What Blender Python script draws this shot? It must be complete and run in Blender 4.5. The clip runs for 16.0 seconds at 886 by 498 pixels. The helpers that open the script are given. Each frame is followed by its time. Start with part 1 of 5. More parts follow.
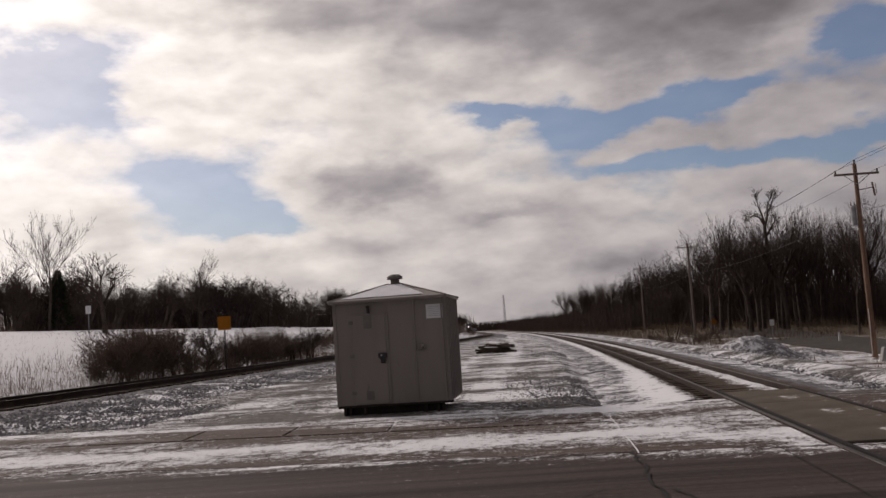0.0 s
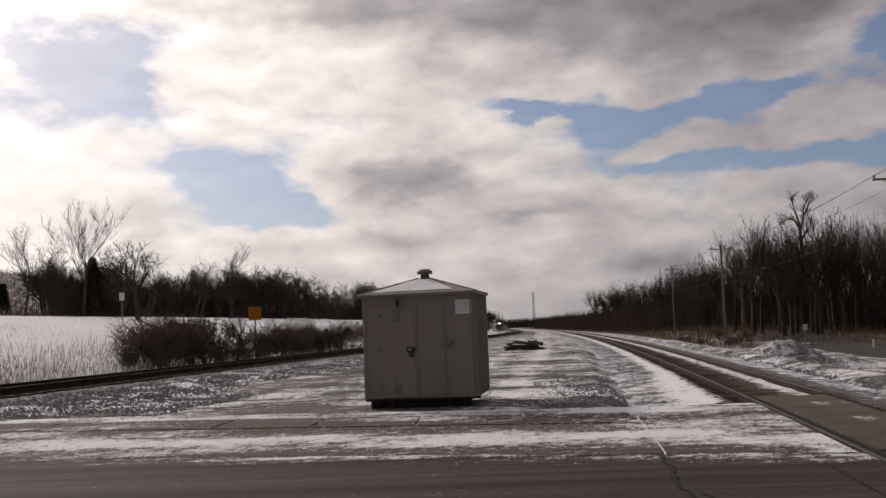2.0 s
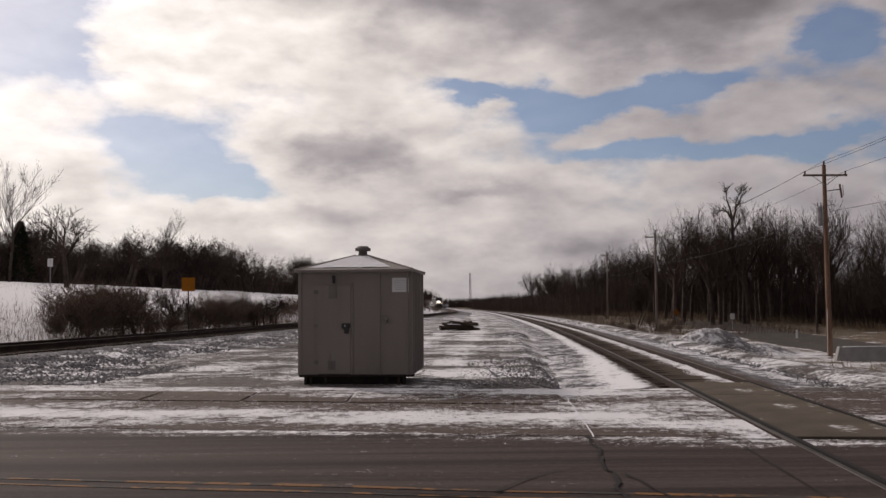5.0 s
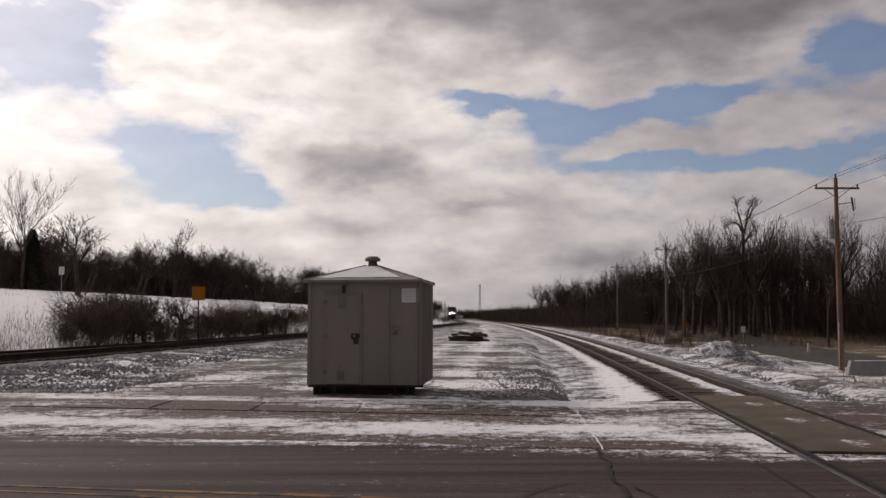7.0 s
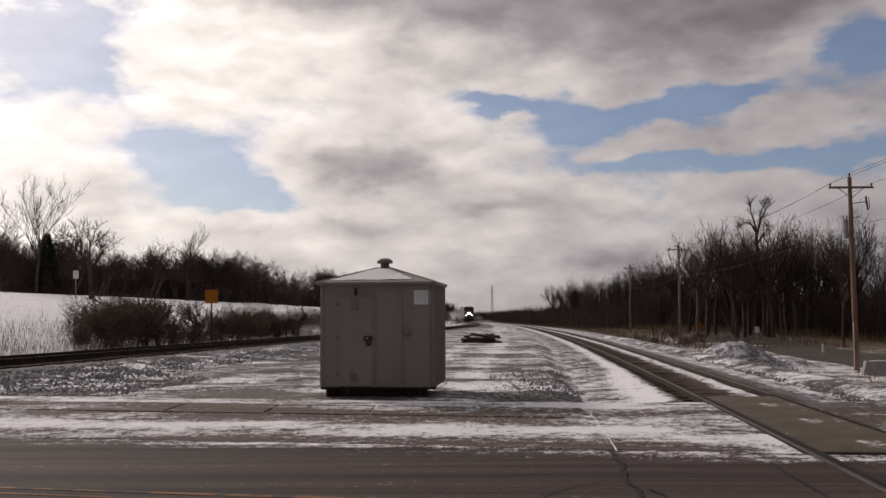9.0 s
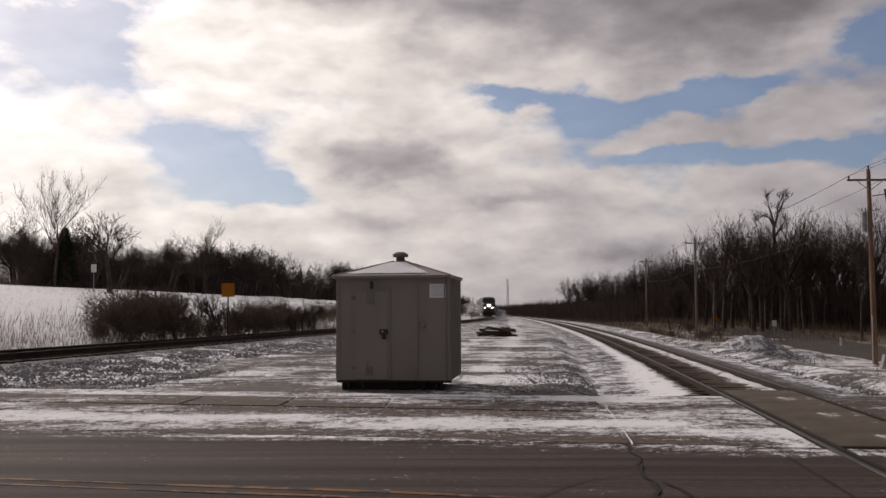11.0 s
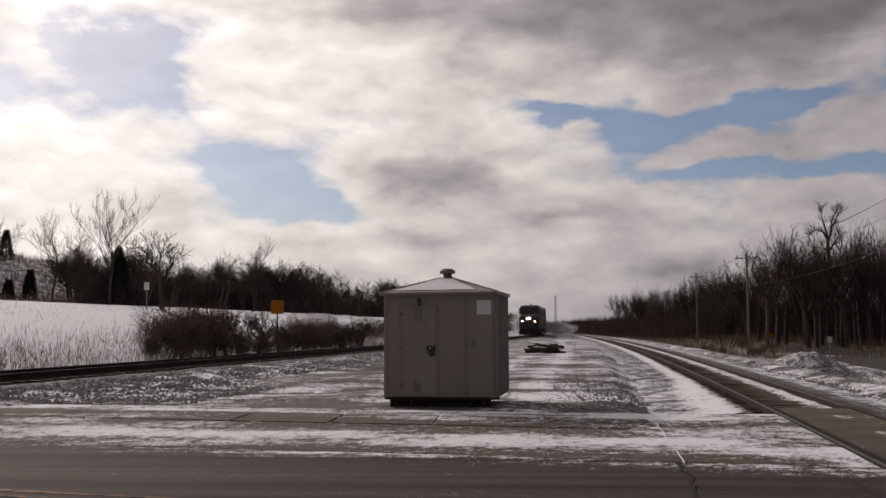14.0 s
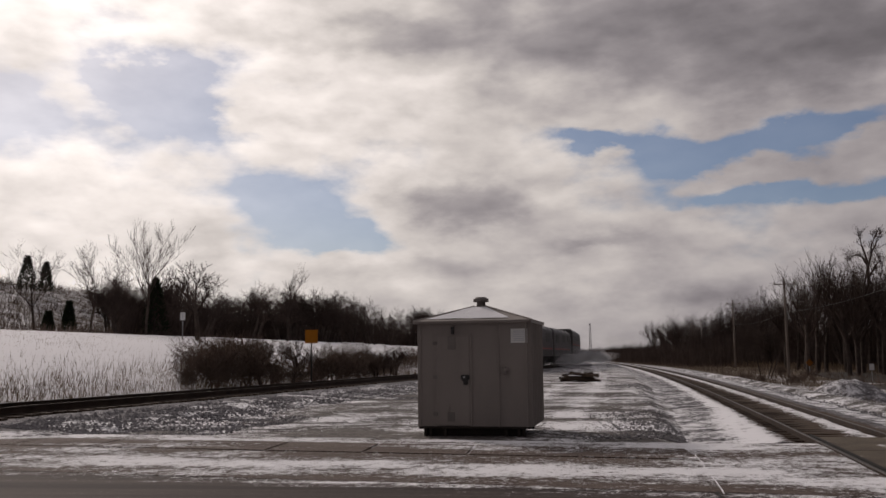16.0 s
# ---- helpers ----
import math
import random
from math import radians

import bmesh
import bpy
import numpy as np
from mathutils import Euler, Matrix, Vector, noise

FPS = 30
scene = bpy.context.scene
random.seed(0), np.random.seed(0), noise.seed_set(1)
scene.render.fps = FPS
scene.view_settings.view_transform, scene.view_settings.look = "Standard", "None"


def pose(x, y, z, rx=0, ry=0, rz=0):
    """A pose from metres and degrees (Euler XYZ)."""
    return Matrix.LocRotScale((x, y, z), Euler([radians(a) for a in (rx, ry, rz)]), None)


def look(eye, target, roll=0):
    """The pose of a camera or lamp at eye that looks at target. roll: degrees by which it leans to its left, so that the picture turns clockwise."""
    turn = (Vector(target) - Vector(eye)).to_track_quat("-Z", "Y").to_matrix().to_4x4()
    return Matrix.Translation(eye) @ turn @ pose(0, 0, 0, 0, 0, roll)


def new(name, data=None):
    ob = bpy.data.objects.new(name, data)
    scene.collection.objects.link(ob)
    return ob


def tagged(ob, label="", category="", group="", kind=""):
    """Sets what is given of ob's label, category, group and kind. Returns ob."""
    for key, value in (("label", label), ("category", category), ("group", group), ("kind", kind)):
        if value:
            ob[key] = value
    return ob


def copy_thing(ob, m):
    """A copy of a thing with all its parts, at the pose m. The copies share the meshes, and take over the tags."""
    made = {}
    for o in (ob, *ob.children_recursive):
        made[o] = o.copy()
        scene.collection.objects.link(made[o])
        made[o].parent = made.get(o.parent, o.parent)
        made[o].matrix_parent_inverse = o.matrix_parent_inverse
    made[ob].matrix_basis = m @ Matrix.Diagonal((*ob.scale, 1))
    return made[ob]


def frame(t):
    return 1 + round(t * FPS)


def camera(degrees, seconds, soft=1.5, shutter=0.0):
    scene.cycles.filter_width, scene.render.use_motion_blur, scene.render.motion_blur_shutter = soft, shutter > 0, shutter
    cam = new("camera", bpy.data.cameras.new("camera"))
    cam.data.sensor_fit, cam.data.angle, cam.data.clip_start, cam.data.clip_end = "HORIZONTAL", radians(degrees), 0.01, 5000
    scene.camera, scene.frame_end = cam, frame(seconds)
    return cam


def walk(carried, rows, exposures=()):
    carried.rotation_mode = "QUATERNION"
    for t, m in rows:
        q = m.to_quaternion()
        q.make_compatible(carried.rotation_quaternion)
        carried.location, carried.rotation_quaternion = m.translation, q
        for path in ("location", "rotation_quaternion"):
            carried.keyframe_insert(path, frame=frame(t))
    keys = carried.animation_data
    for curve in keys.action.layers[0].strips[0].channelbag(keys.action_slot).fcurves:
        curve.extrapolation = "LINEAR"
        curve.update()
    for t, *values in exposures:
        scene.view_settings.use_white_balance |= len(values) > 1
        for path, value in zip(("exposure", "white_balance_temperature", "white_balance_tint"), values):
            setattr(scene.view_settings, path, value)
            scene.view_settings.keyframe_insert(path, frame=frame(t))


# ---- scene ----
EYE = 1.53

# ---- camera: a person turning on the spot beside the road ----
cam = camera(52.0, 16.0, soft=1.5)


def facing(yaw, pitch, lean):
    return pose(0, 0, EYE, 0, 0, yaw) @ pose(0, 0, 0, 90 + pitch) @ pose(0, 0, 0, 0, 0, -lean)


TURNS = [
    (0.0, 1.27, 5.18, 3.84), (0.5, 1.02, 4.73, 3.66), (1.0, 1.75, 4.99, 2.99), (1.5, 2.46, 4.93, 2.5),
    (2.0, 3.22, 5.0, 2.31), (2.5, 2.99, 5.4, 1.78), (3.0, 0.83, 5.48, 1.18), (3.5, -0.15, 4.51, 0.73),
    (4.0, 0.34, 3.96, 0.74), (4.5, -0.67, 3.69, 0.5), (6.8, -0.14, 3.46, -0.09), (7.0, 0.0, 4.25, 0.0),
    (7.5, 0.94, 5.41, 0.01), (8.0, 0.75, 5.17, 0.17), (8.5, 0.72, 4.73, 0.33), (10.8, 1.12, 3.88, -0.21),
    (11.0, 1.74, 3.96, 0.26), (11.5, 2.16, 4.22, -0.72), (12.0, 2.56, 4.26, -0.18), (12.5, 3.02, 4.2, 0.02),
    (13.0, 3.43, 4.43, 0.25), (13.5, 4.04, 4.66, 0.5), (14.0, 4.71, 5.02, 0.36), (14.5, 5.13, 5.44, 0.41),
    (15.0, 5.67, 5.86, 0.96), (15.5, 6.15, 6.25, 1.08), (16.0, 6.79, 6.83, 0.6),
]
walk(cam, [(t, facing(a, b, c)) for t, a, b, c in TURNS], [(0.0, -0.12, 6800, 18.5), (3.5, 0.0, 6800, 18.5), (12.0, 0.0, 6800, 18.5), (14.0, -0.12, 6800, 18.5), (16.0, -0.28, 6800, 18.5)])

# ---- sky: broken winter cloud over pale blue, sun behind cloud ahead and to one side ----
SUN_AZ, SUN_EL = -38.0, 27.0
scene.view_settings.exposure = 0.0


class Nodes:
    """Short hand for node trees."""

    def __init__(self, tree):
        self.tree = tree

    def put(self, socket, value):
        if isinstance(value, bpy.types.NodeSocket):
            self.tree.links.new(value, socket)
        elif value is not None:
            socket.default_value = value

    def math(self, op, a, b=None, c=None, clamp=False):
        n = self.tree.nodes.new("ShaderNodeMath")
        n.operation, n.use_clamp = op, clamp
        for s, v in zip(n.inputs, (a, b, c)):
            self.put(s, v)
        return n.outputs[0]

    def noise(self, vector, scale, detail=5.0, rough=0.55, warp=0.0):
        n = self.tree.nodes.new("ShaderNodeTexNoise")
        self.put(n.inputs["Vector"], vector)
        n.inputs["Scale"].default_value, n.inputs["Detail"].default_value = scale, detail
        n.inputs["Roughness"].default_value, n.inputs["Distortion"].default_value = rough, warp
        return n.outputs["Fac"]

    def ramp(self, value, low, high, a=0.0, b=1.0):
        n = self.tree.nodes.new("ShaderNodeMapRange")
        n.interpolation_type = "SMOOTHSTEP"
        for s, v in zip(n.inputs, (value, low, high, a, b)):
            self.put(s, v)
        return n.outputs[0]

    def mix(self, fac, a, b):
        n = self.tree.nodes.new("ShaderNodeMix")
        n.data_type = "RGBA"
        for s, v in ((n.inputs[0], fac), (n.inputs[6], a), (n.inputs[7], b)):
            self.put(s, (*v, 1) if isinstance(v, tuple) and len(v) == 3 else v)
        return n.outputs[2]

    def xyz(self, v):
        n = self.tree.nodes.new("ShaderNodeSeparateXYZ")
        self.put(n.inputs[0], v)
        return n.outputs

    def vec(self, x, y, z=0.0):
        n = self.tree.nodes.new("ShaderNodeCombineXYZ")
        for s, v in zip(n.inputs, (x, y, z)):
            self.put(s, v)
        return n.outputs[0]

    def add(self, *values):
        out = values[0]
        for v in values[1:]:
            out = self.math("ADD", out, v)
        return out

    def times(self, a, b):
        return self.math("MULTIPLY", a, b)


def build_world():
    world = bpy.data.worlds.new("winter_sky")
    world.use_nodes = True
    scene.world = world
    tree = world.node_tree
    tree.nodes.clear()
    k = Nodes(tree)
    out = tree.nodes.new("ShaderNodeOutputWorld")
    back = tree.nodes.new("ShaderNodeBackground")
    sky = tree.nodes.new("ShaderNodeTexSky")
    sky.sky_type, sky.sun_disc = "NISHITA", False
    sky.sun_elevation, sky.sun_rotation = radians(SUN_EL), radians(SUN_AZ)
    sky.air_density, sky.dust_density, sky.ozone_density = 1.0, 0.6, 4.5
    way = tree.nodes.new("ShaderNodeTexCoord").outputs["Generated"]
    x, y, z = k.xyz(way)
    az = k.times(k.math("ARCTAN2", x, y), 57.2958)
    el = k.times(k.math("ARCSINE", z), 57.2958)
    flat = k.vec(k.times(az, 0.1), k.times(el, 0.2))
    w1, w2 = k.noise(flat, 1.6, 5, 0.55), k.noise(k.vec(k.times(az, 0.1), k.times(el, 0.2), 7.3), 1.6, 5, 0.55)
    a2 = k.math("MULTIPLY_ADD", k.math("SUBTRACT", w1, 0.5), 9.0, az)
    e2 = k.math("MULTIPLY_ADD", k.math("SUBTRACT", w2, 0.5), 5.0, el)

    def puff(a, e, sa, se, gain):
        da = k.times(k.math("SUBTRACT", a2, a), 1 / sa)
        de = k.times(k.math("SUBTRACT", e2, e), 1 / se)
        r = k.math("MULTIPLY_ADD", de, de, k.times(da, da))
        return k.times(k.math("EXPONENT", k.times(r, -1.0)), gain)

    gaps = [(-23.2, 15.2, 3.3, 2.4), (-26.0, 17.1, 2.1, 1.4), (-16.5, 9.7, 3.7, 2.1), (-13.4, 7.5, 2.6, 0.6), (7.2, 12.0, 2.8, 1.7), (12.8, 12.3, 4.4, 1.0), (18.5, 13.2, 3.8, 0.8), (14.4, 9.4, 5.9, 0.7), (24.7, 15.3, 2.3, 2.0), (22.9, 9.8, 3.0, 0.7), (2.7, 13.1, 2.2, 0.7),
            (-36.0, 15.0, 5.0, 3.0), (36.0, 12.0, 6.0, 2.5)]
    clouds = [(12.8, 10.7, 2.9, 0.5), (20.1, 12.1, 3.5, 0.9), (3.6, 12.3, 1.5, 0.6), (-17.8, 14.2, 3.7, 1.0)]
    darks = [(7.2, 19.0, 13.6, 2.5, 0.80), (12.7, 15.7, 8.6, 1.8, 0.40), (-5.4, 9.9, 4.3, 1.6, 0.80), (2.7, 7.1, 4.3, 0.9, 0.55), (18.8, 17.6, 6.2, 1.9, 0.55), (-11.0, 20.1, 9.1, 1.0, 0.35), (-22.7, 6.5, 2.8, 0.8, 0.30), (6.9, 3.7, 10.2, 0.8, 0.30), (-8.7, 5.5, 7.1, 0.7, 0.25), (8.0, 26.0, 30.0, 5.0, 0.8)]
    fine = k.noise(flat, 2.0, 6, 0.5)
    above = k.noise(k.vec(k.times(az, 0.1), k.times(k.add(el, 0.7), 0.2)), 2.0, 6, 0.5)
    mid = k.noise(k.vec(k.times(az, 0.1), k.times(el, 0.22), 3.1), 1.0, 5, 0.55)
    cover = k.add(k.times(k.math("SUBTRACT", fine, 0.5), 1.5), k.times(k.math("SUBTRACT", mid, 0.5), 0.9), 1.02)
    depth = k.add(k.times(k.math("SUBTRACT", fine, 0.5), 1.5), k.times(k.math("SUBTRACT", mid, 0.5), 1.2), 0.93)
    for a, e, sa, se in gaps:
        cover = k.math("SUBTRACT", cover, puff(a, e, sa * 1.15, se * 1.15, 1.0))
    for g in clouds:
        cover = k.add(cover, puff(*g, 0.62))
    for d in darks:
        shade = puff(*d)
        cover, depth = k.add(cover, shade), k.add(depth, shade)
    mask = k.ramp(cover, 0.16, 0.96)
    # backlit cloud: thin edges bright, thick bellies grey, all of it brighter round the hidden sun
    sx, sy, sz = (math.sin(radians(SUN_AZ)) * math.cos(radians(SUN_EL)), math.cos(radians(SUN_AZ)) * math.cos(radians(SUN_EL)), math.sin(radians(SUN_EL)))
    dot = k.add(k.times(x, sx), k.times(y, sy), k.times(z, sz))
    glow = k.math("EXPONENT", k.times(k.math("SUBTRACT", dot, 1.0), 3.2))
    near = k.math("EXPONENT", k.times(k.math("SUBTRACT", dot, 1.0), 24.0))
    belly = k.ramp(depth, 0.72, 1.9, 1.0, 0.40)
    light = k.times(belly, k.add(0.20, k.times(glow, 1.06)))
    light = k.times(light, k.math("MULTIPLY_ADD", k.math("SUBTRACT", fine, above), 1.1, 1.0))
    light = k.add(light, k.times(near, 0.16))
    low = k.ramp(el, 0.0, 5.0, 0.80, 1.0)
    light = k.math("MAXIMUM", k.times(light, low), 0.12)
    tone = k.ramp(light, 0.15, 0.75)
    tint = k.mix(tone, (0.96, 0.93, 0.98), (1.0, 0.985, 0.93))
    bright = tree.nodes.new("ShaderNodeVectorMath")
    bright.operation = "SCALE"
    k.put(bright.inputs[0], tint)
    k.put(bright.inputs["Scale"], light)
    blue = tree.nodes.new("ShaderNodeVectorMath")
    blue.operation = "SCALE"
    k.put(blue.inputs[0], sky.outputs[0])
    blue.inputs["Scale"].default_value = 0.066
    k.put(back.inputs["Color"], k.mix(k.math("MAXIMUM", mask, k.math("MULTIPLY_ADD", near, 0.45, 0.17)), blue.outputs[0], bright.outputs[0]))
    back.inputs["Strength"].default_value = 1.0
    tree.links.new(back.outputs[0], out.inputs[0])


build_world()

sun_data = bpy.data.lights.new("sun", "SUN")
sun_data.energy, sun_data.angle, sun_data.color = 1.9, radians(4), (1.0, 0.94, 0.86)
sun = new("sun", sun_data)
sun.matrix_world = look((0, 0, 0), (-math.sin(radians(SUN_AZ)) * math.cos(radians(SUN_EL)), -math.cos(radians(SUN_AZ)) * math.cos(radians(SUN_EL)), -math.sin(radians(SUN_EL))))


# ---- materials ----
def material(name, dark, light, scale=3.0, rough=0.8, bump=0.2, fine=30.0, metal=0.0, spot=None, spot_at=0.62, spot_scale=2.0, stretch=(1, 1, 1), random_tint=0.0):
    """A surface with two scales of variation, a fine relief and, if given, blotches of another colour."""
    m = bpy.data.materials.new(name)
    m.use_nodes = True
    k = Nodes(m.node_tree)
    shader = m.node_tree.nodes["Principled BSDF"]
    where = m.node_tree.nodes.new("ShaderNodeTexCoord").outputs["Object"]
    mapping = m.node_tree.nodes.new("ShaderNodeMapping")
    mapping.inputs["Scale"].default_value = stretch
    k.put(mapping.inputs["Vector"], where)
    at = mapping.outputs[0]
    broad, grain = k.noise(at, scale, 5), k.noise(at, fine, 4)
    fac = k.ramp(k.add(k.times(broad, 0.65), k.times(grain, 0.35)), 0.32, 0.68)
    colour = k.mix(fac, dark, light)
    if spot:
        colour = k.mix(k.ramp(k.noise(at, spot_scale, 6, 0.65), spot_at, spot_at + 0.06), colour, spot)
    if random_tint:
        info = m.node_tree.nodes.new("ShaderNodeObjectInfo")
        hsv = m.node_tree.nodes.new("ShaderNodeHueSaturation")
        k.put(hsv.inputs["Color"], colour)
        k.put(hsv.inputs["Value"], k.math("MULTIPLY_ADD", info.outputs["Random"], 2 * random_tint, 1 - random_tint))
        colour = hsv.outputs[0]
    k.put(shader.inputs["Base Color"], colour)
    k.put(shader.inputs["Roughness"], k.math("MULTIPLY_ADD", broad, 0.2, rough - 0.1))
    shader.inputs["Metallic"].default_value = metal
    shader.inputs["Specular IOR Level"].default_value = 0.1 if rough > 0.58 else 0.4
    if bump:
        b = m.node_tree.nodes.new("ShaderNodeBump")
        b.inputs["Strength"].default_value, b.inputs["Distance"].default_value = bump, 0.02
        k.put(b.inputs["Height"], grain)
        k.put(shader.inputs["Normal"], b.outputs[0])
    return m


SNOW_A, SNOW_B = (0.74, 0.74, 0.78), (0.86, 0.86, 0.88)


def patchy(name, dark, light, base, gain, stretch=(0.75, 1.0, 1.0), scale=2.0, fine=22.0, use_mask=True, grass=None, relief=0.9, streak=0.3):
    """Bare ground under blown snow; the vertex mask says how much snow lies where."""
    m = bpy.data.materials.new(name)
    m.use_nodes = True
    k = Nodes(m.node_tree)
    shader = m.node_tree.nodes["Principled BSDF"]
    where = m.node_tree.nodes.new("ShaderNodeTexCoord").outputs["Object"]
    mapping = m.node_tree.nodes.new("ShaderNodeMapping")
    mapping.inputs["Scale"].default_value = stretch
    k.put(mapping.inputs["Vector"], where)
    at = mapping.outputs[0]
    n1, n2, n3 = k.noise(at, scale * 0.35, 4, 0.6), k.noise(where, scale * 1.3, 6, 0.72), k.noise(where, fine, 3, 0.7)
    n4 = k.noise(where, fine * 0.33, 4, 0.7)
    spread = k.add(k.times(n1, 0.24), k.times(n2, 0.28), k.times(n3, 0.24), k.times(n4, 0.24))
    spread = k.math("MULTIPLY_ADD", spread, 2.0, -0.5)
    if use_mask:
        a = m.node_tree.nodes.new("ShaderNodeAttribute")
        a.attribute_name = "snow"
        spread = k.add(spread, k.math("MULTIPLY_ADD", a.outputs["Fac"], gain, base))
    else:
        spread = k.add(spread, base)
    fac = k.ramp(spread, 0.43, 0.59)
    bare = k.mix(k.ramp(k.add(k.times(n3, 0.8 - streak), k.times(n1, streak), k.times(n4, 0.2)), 0.38, 0.62), dark, light)
    if grass:
        g = m.node_tree.nodes.new("ShaderNodeAttribute")
        g.attribute_name = "grass"
        bare = k.mix(g.outputs["Fac"], bare, k.mix(n3, *grass))
    white = k.mix(n2, SNOW_A, SNOW_B)
    k.put(shader.inputs["Base Color"], k.mix(fac, bare, white))
    shader.inputs["Roughness"].default_value = 0.85
    shader.inputs["Specular IOR Level"].default_value = 0.1
    b = m.node_tree.nodes.new("ShaderNodeBump")
    b.inputs["Strength"].default_value, b.inputs["Distance"].default_value = relief, 0.05
    k.put(b.inputs["Height"], k.add(k.times(n3, 0.5), n4, k.times(fac, 0.6)))
    k.put(shader.inputs["Normal"], b.outputs[0])
    return m


def glowing(name, colour, strength):
    m = bpy.data.materials.new(name)
    m.use_nodes = True
    s = m.node_tree.nodes["Principled BSDF"]
    s.inputs["Base Color"].default_value = (*colour, 1)
    s.inputs["Emission Color"].default_value = (*colour, 1)
    s.inputs["Emission Strength"].default_value = strength
    return m


GROUND = patchy("snowy_ground", (0.05, 0.045, 0.042), (0.21, 0.19, 0.178), -0.26, 0.52, fine=14.0, grass=((0.075, 0.056, 0.038), (0.19, 0.145, 0.095)))
BALLAST = patchy("snowy_ballast", (0.035, 0.033, 0.037), (0.24, 0.23, 0.245), -0.26, 0.52, stretch=(1, 1, 1), scale=2.5, fine=11.0, grass=((0.035, 0.025, 0.019), (0.095, 0.068, 0.050)))
ASPHALT = patchy("asphalt", (0.026, 0.0188, 0.0172), (0.072, 0.0545, 0.0495), -0.26, 0.52, stretch=(0.10, 2.6, 1.0), scale=2.4, fine=36.0, relief=0.22, streak=0.66)
SHOULDER = patchy("snowy_shoulder", (0.075, 0.057, 0.050), (0.16, 0.125, 0.108), -0.26, 0.52, stretch=(0.3, 1.3, 1.0), scale=2.2, fine=20.0)
SIDE_ASPHALT = material("worn_asphalt", (0.045, 0.041, 0.038), (0.085, 0.077, 0.070), 0.5, 0.85, 0.2, 20.0, spot=(0.3, 0.3, 0.31), spot_at=0.68)
CONCRETE = material("crossing_concrete", (0.070, 0.057, 0.045), (0.130, 0.108, 0.085), 1.2, 0.85, 0.3, 40.0, spot=(0.60, 0.59, 0.60), spot_at=0.60, spot_scale=1.1, random_tint=0.15)
YELLOW = material("worn_yellow_paint", (0.17, 0.085, 0.040), (0.26, 0.135, 0.055), 3.0, 0.8, 0.2, spot=(0.055, 0.048, 0.045), spot_at=0.47, spot_scale=3.0)
WHITE_LINE = material("worn_white_paint", (0.35, 0.34, 0.33), (0.6, 0.59, 0.57), 3.0, 0.8, 0.2, spot=(0.07, 0.063, 0.06), spot_at=0.52, spot_scale=3.0)
CRACK = material("crack_tar", (0.012, 0.011, 0.011), (0.025, 0.023, 0.022), 4.0, 0.7, 0.2)
RAIL = material("rusty_rail", (0.022, 0.015, 0.012), (0.055, 0.038, 0.030), 2.0, 0.7, 0.2, 30.0)
RAIL_TOP = material("polished_rail_head", (0.060, 0.055, 0.052), (0.12, 0.112, 0.108), 2.0, 0.7, 0.05, 30.0, metal=1.0)
RAIL_DULL = material("dull_rail_head", (0.035, 0.028, 0.025), (0.075, 0.062, 0.055), 2.0, 0.75, 0.05, 30.0)
TIE = material("creosoted_tie", (0.030, 0.021, 0.016), (0.085, 0.062, 0.047), 2.0, 0.85, 0.4, 25.0, stretch=(0.3, 2, 2), random_tint=0.3)
BARK = material("winter_bark", (0.042, 0.032, 0.028), (0.088, 0.069, 0.060), 1.5, 0.9, 0.3, 12.0, random_tint=0.25)
TWIG = material("winter_twigs", (0.042, 0.0305, 0.0265), (0.082, 0.060, 0.052), 0.6, 0.9, 0.0, 4.0, random_tint=0.25)
BRIAR = material("brown_briar_twigs", (0.085, 0.062, 0.050), (0.17, 0.125, 0.10), 0.8, 0.9, 0.0, 5.0, random_tint=0.2)
DRY = material("dry_weeds", (0.125, 0.090, 0.062), (0.26, 0.195, 0.130), 1.0, 0.9, 0.0, 5.0)
NEEDLES = material("cedar_needles", (0.016, 0.022, 0.014), (0.038, 0.048, 0.028), 2.0, 0.9, 0.0, 6.0)
SHED_PAINT = material("weathered_grey_paint", (0.195, 0.170, 0.155), (0.240, 0.210, 0.192), 1.0, 0.55, 0.08, 60.0, stretch=(1.6, 1.6, 0.35), spot=(0.175, 0.150, 0.136), spot_at=0.67, spot_scale=1.6)
SHED_DARK = material("grimy_grey_paint", (0.15, 0.135, 0.125), (0.20, 0.18, 0.168), 2.0, 0.6, 0.08, 60.0)
BLACK_STEEL = material("black_steel", (0.012, 0.012, 0.012), (0.03, 0.028, 0.027), 3.0, 0.5, 0.1)
SKID = material("dark_timber_skid", (0.02, 0.017, 0.015), (0.05, 0.042, 0.036), 3.0, 0.9, 0.3)
PAPER = material("white_notice", (0.62, 0.62, 0.60), (0.72, 0.72, 0.70), 2.0, 0.6, 0.0)
INK = material("faded_print", (0.44, 0.45, 0.48), (0.54, 0.55, 0.58), 5.0, 0.7, 0.0)
ROOF_SNOW = patchy("snow_on_roof", (0.30, 0.28, 0.27), (0.42, 0.40, 0.39), 0.24, 0.0, stretch=(1, 1, 1), scale=2.4, use_mask=False)
PILE = patchy("snowy_gravel_mound", (0.10, 0.095, 0.10), (0.26, 0.25, 0.265), -0.26, 0.52, stretch=(1, 1, 1), scale=2.2, fine=14.0)
POLE_WOOD = material("weathered_pole_wood", (0.13, 0.078, 0.055), (0.24, 0.155, 0.11), 2.0, 0.85, 0.3, 20.0, stretch=(2, 2, 0.2))
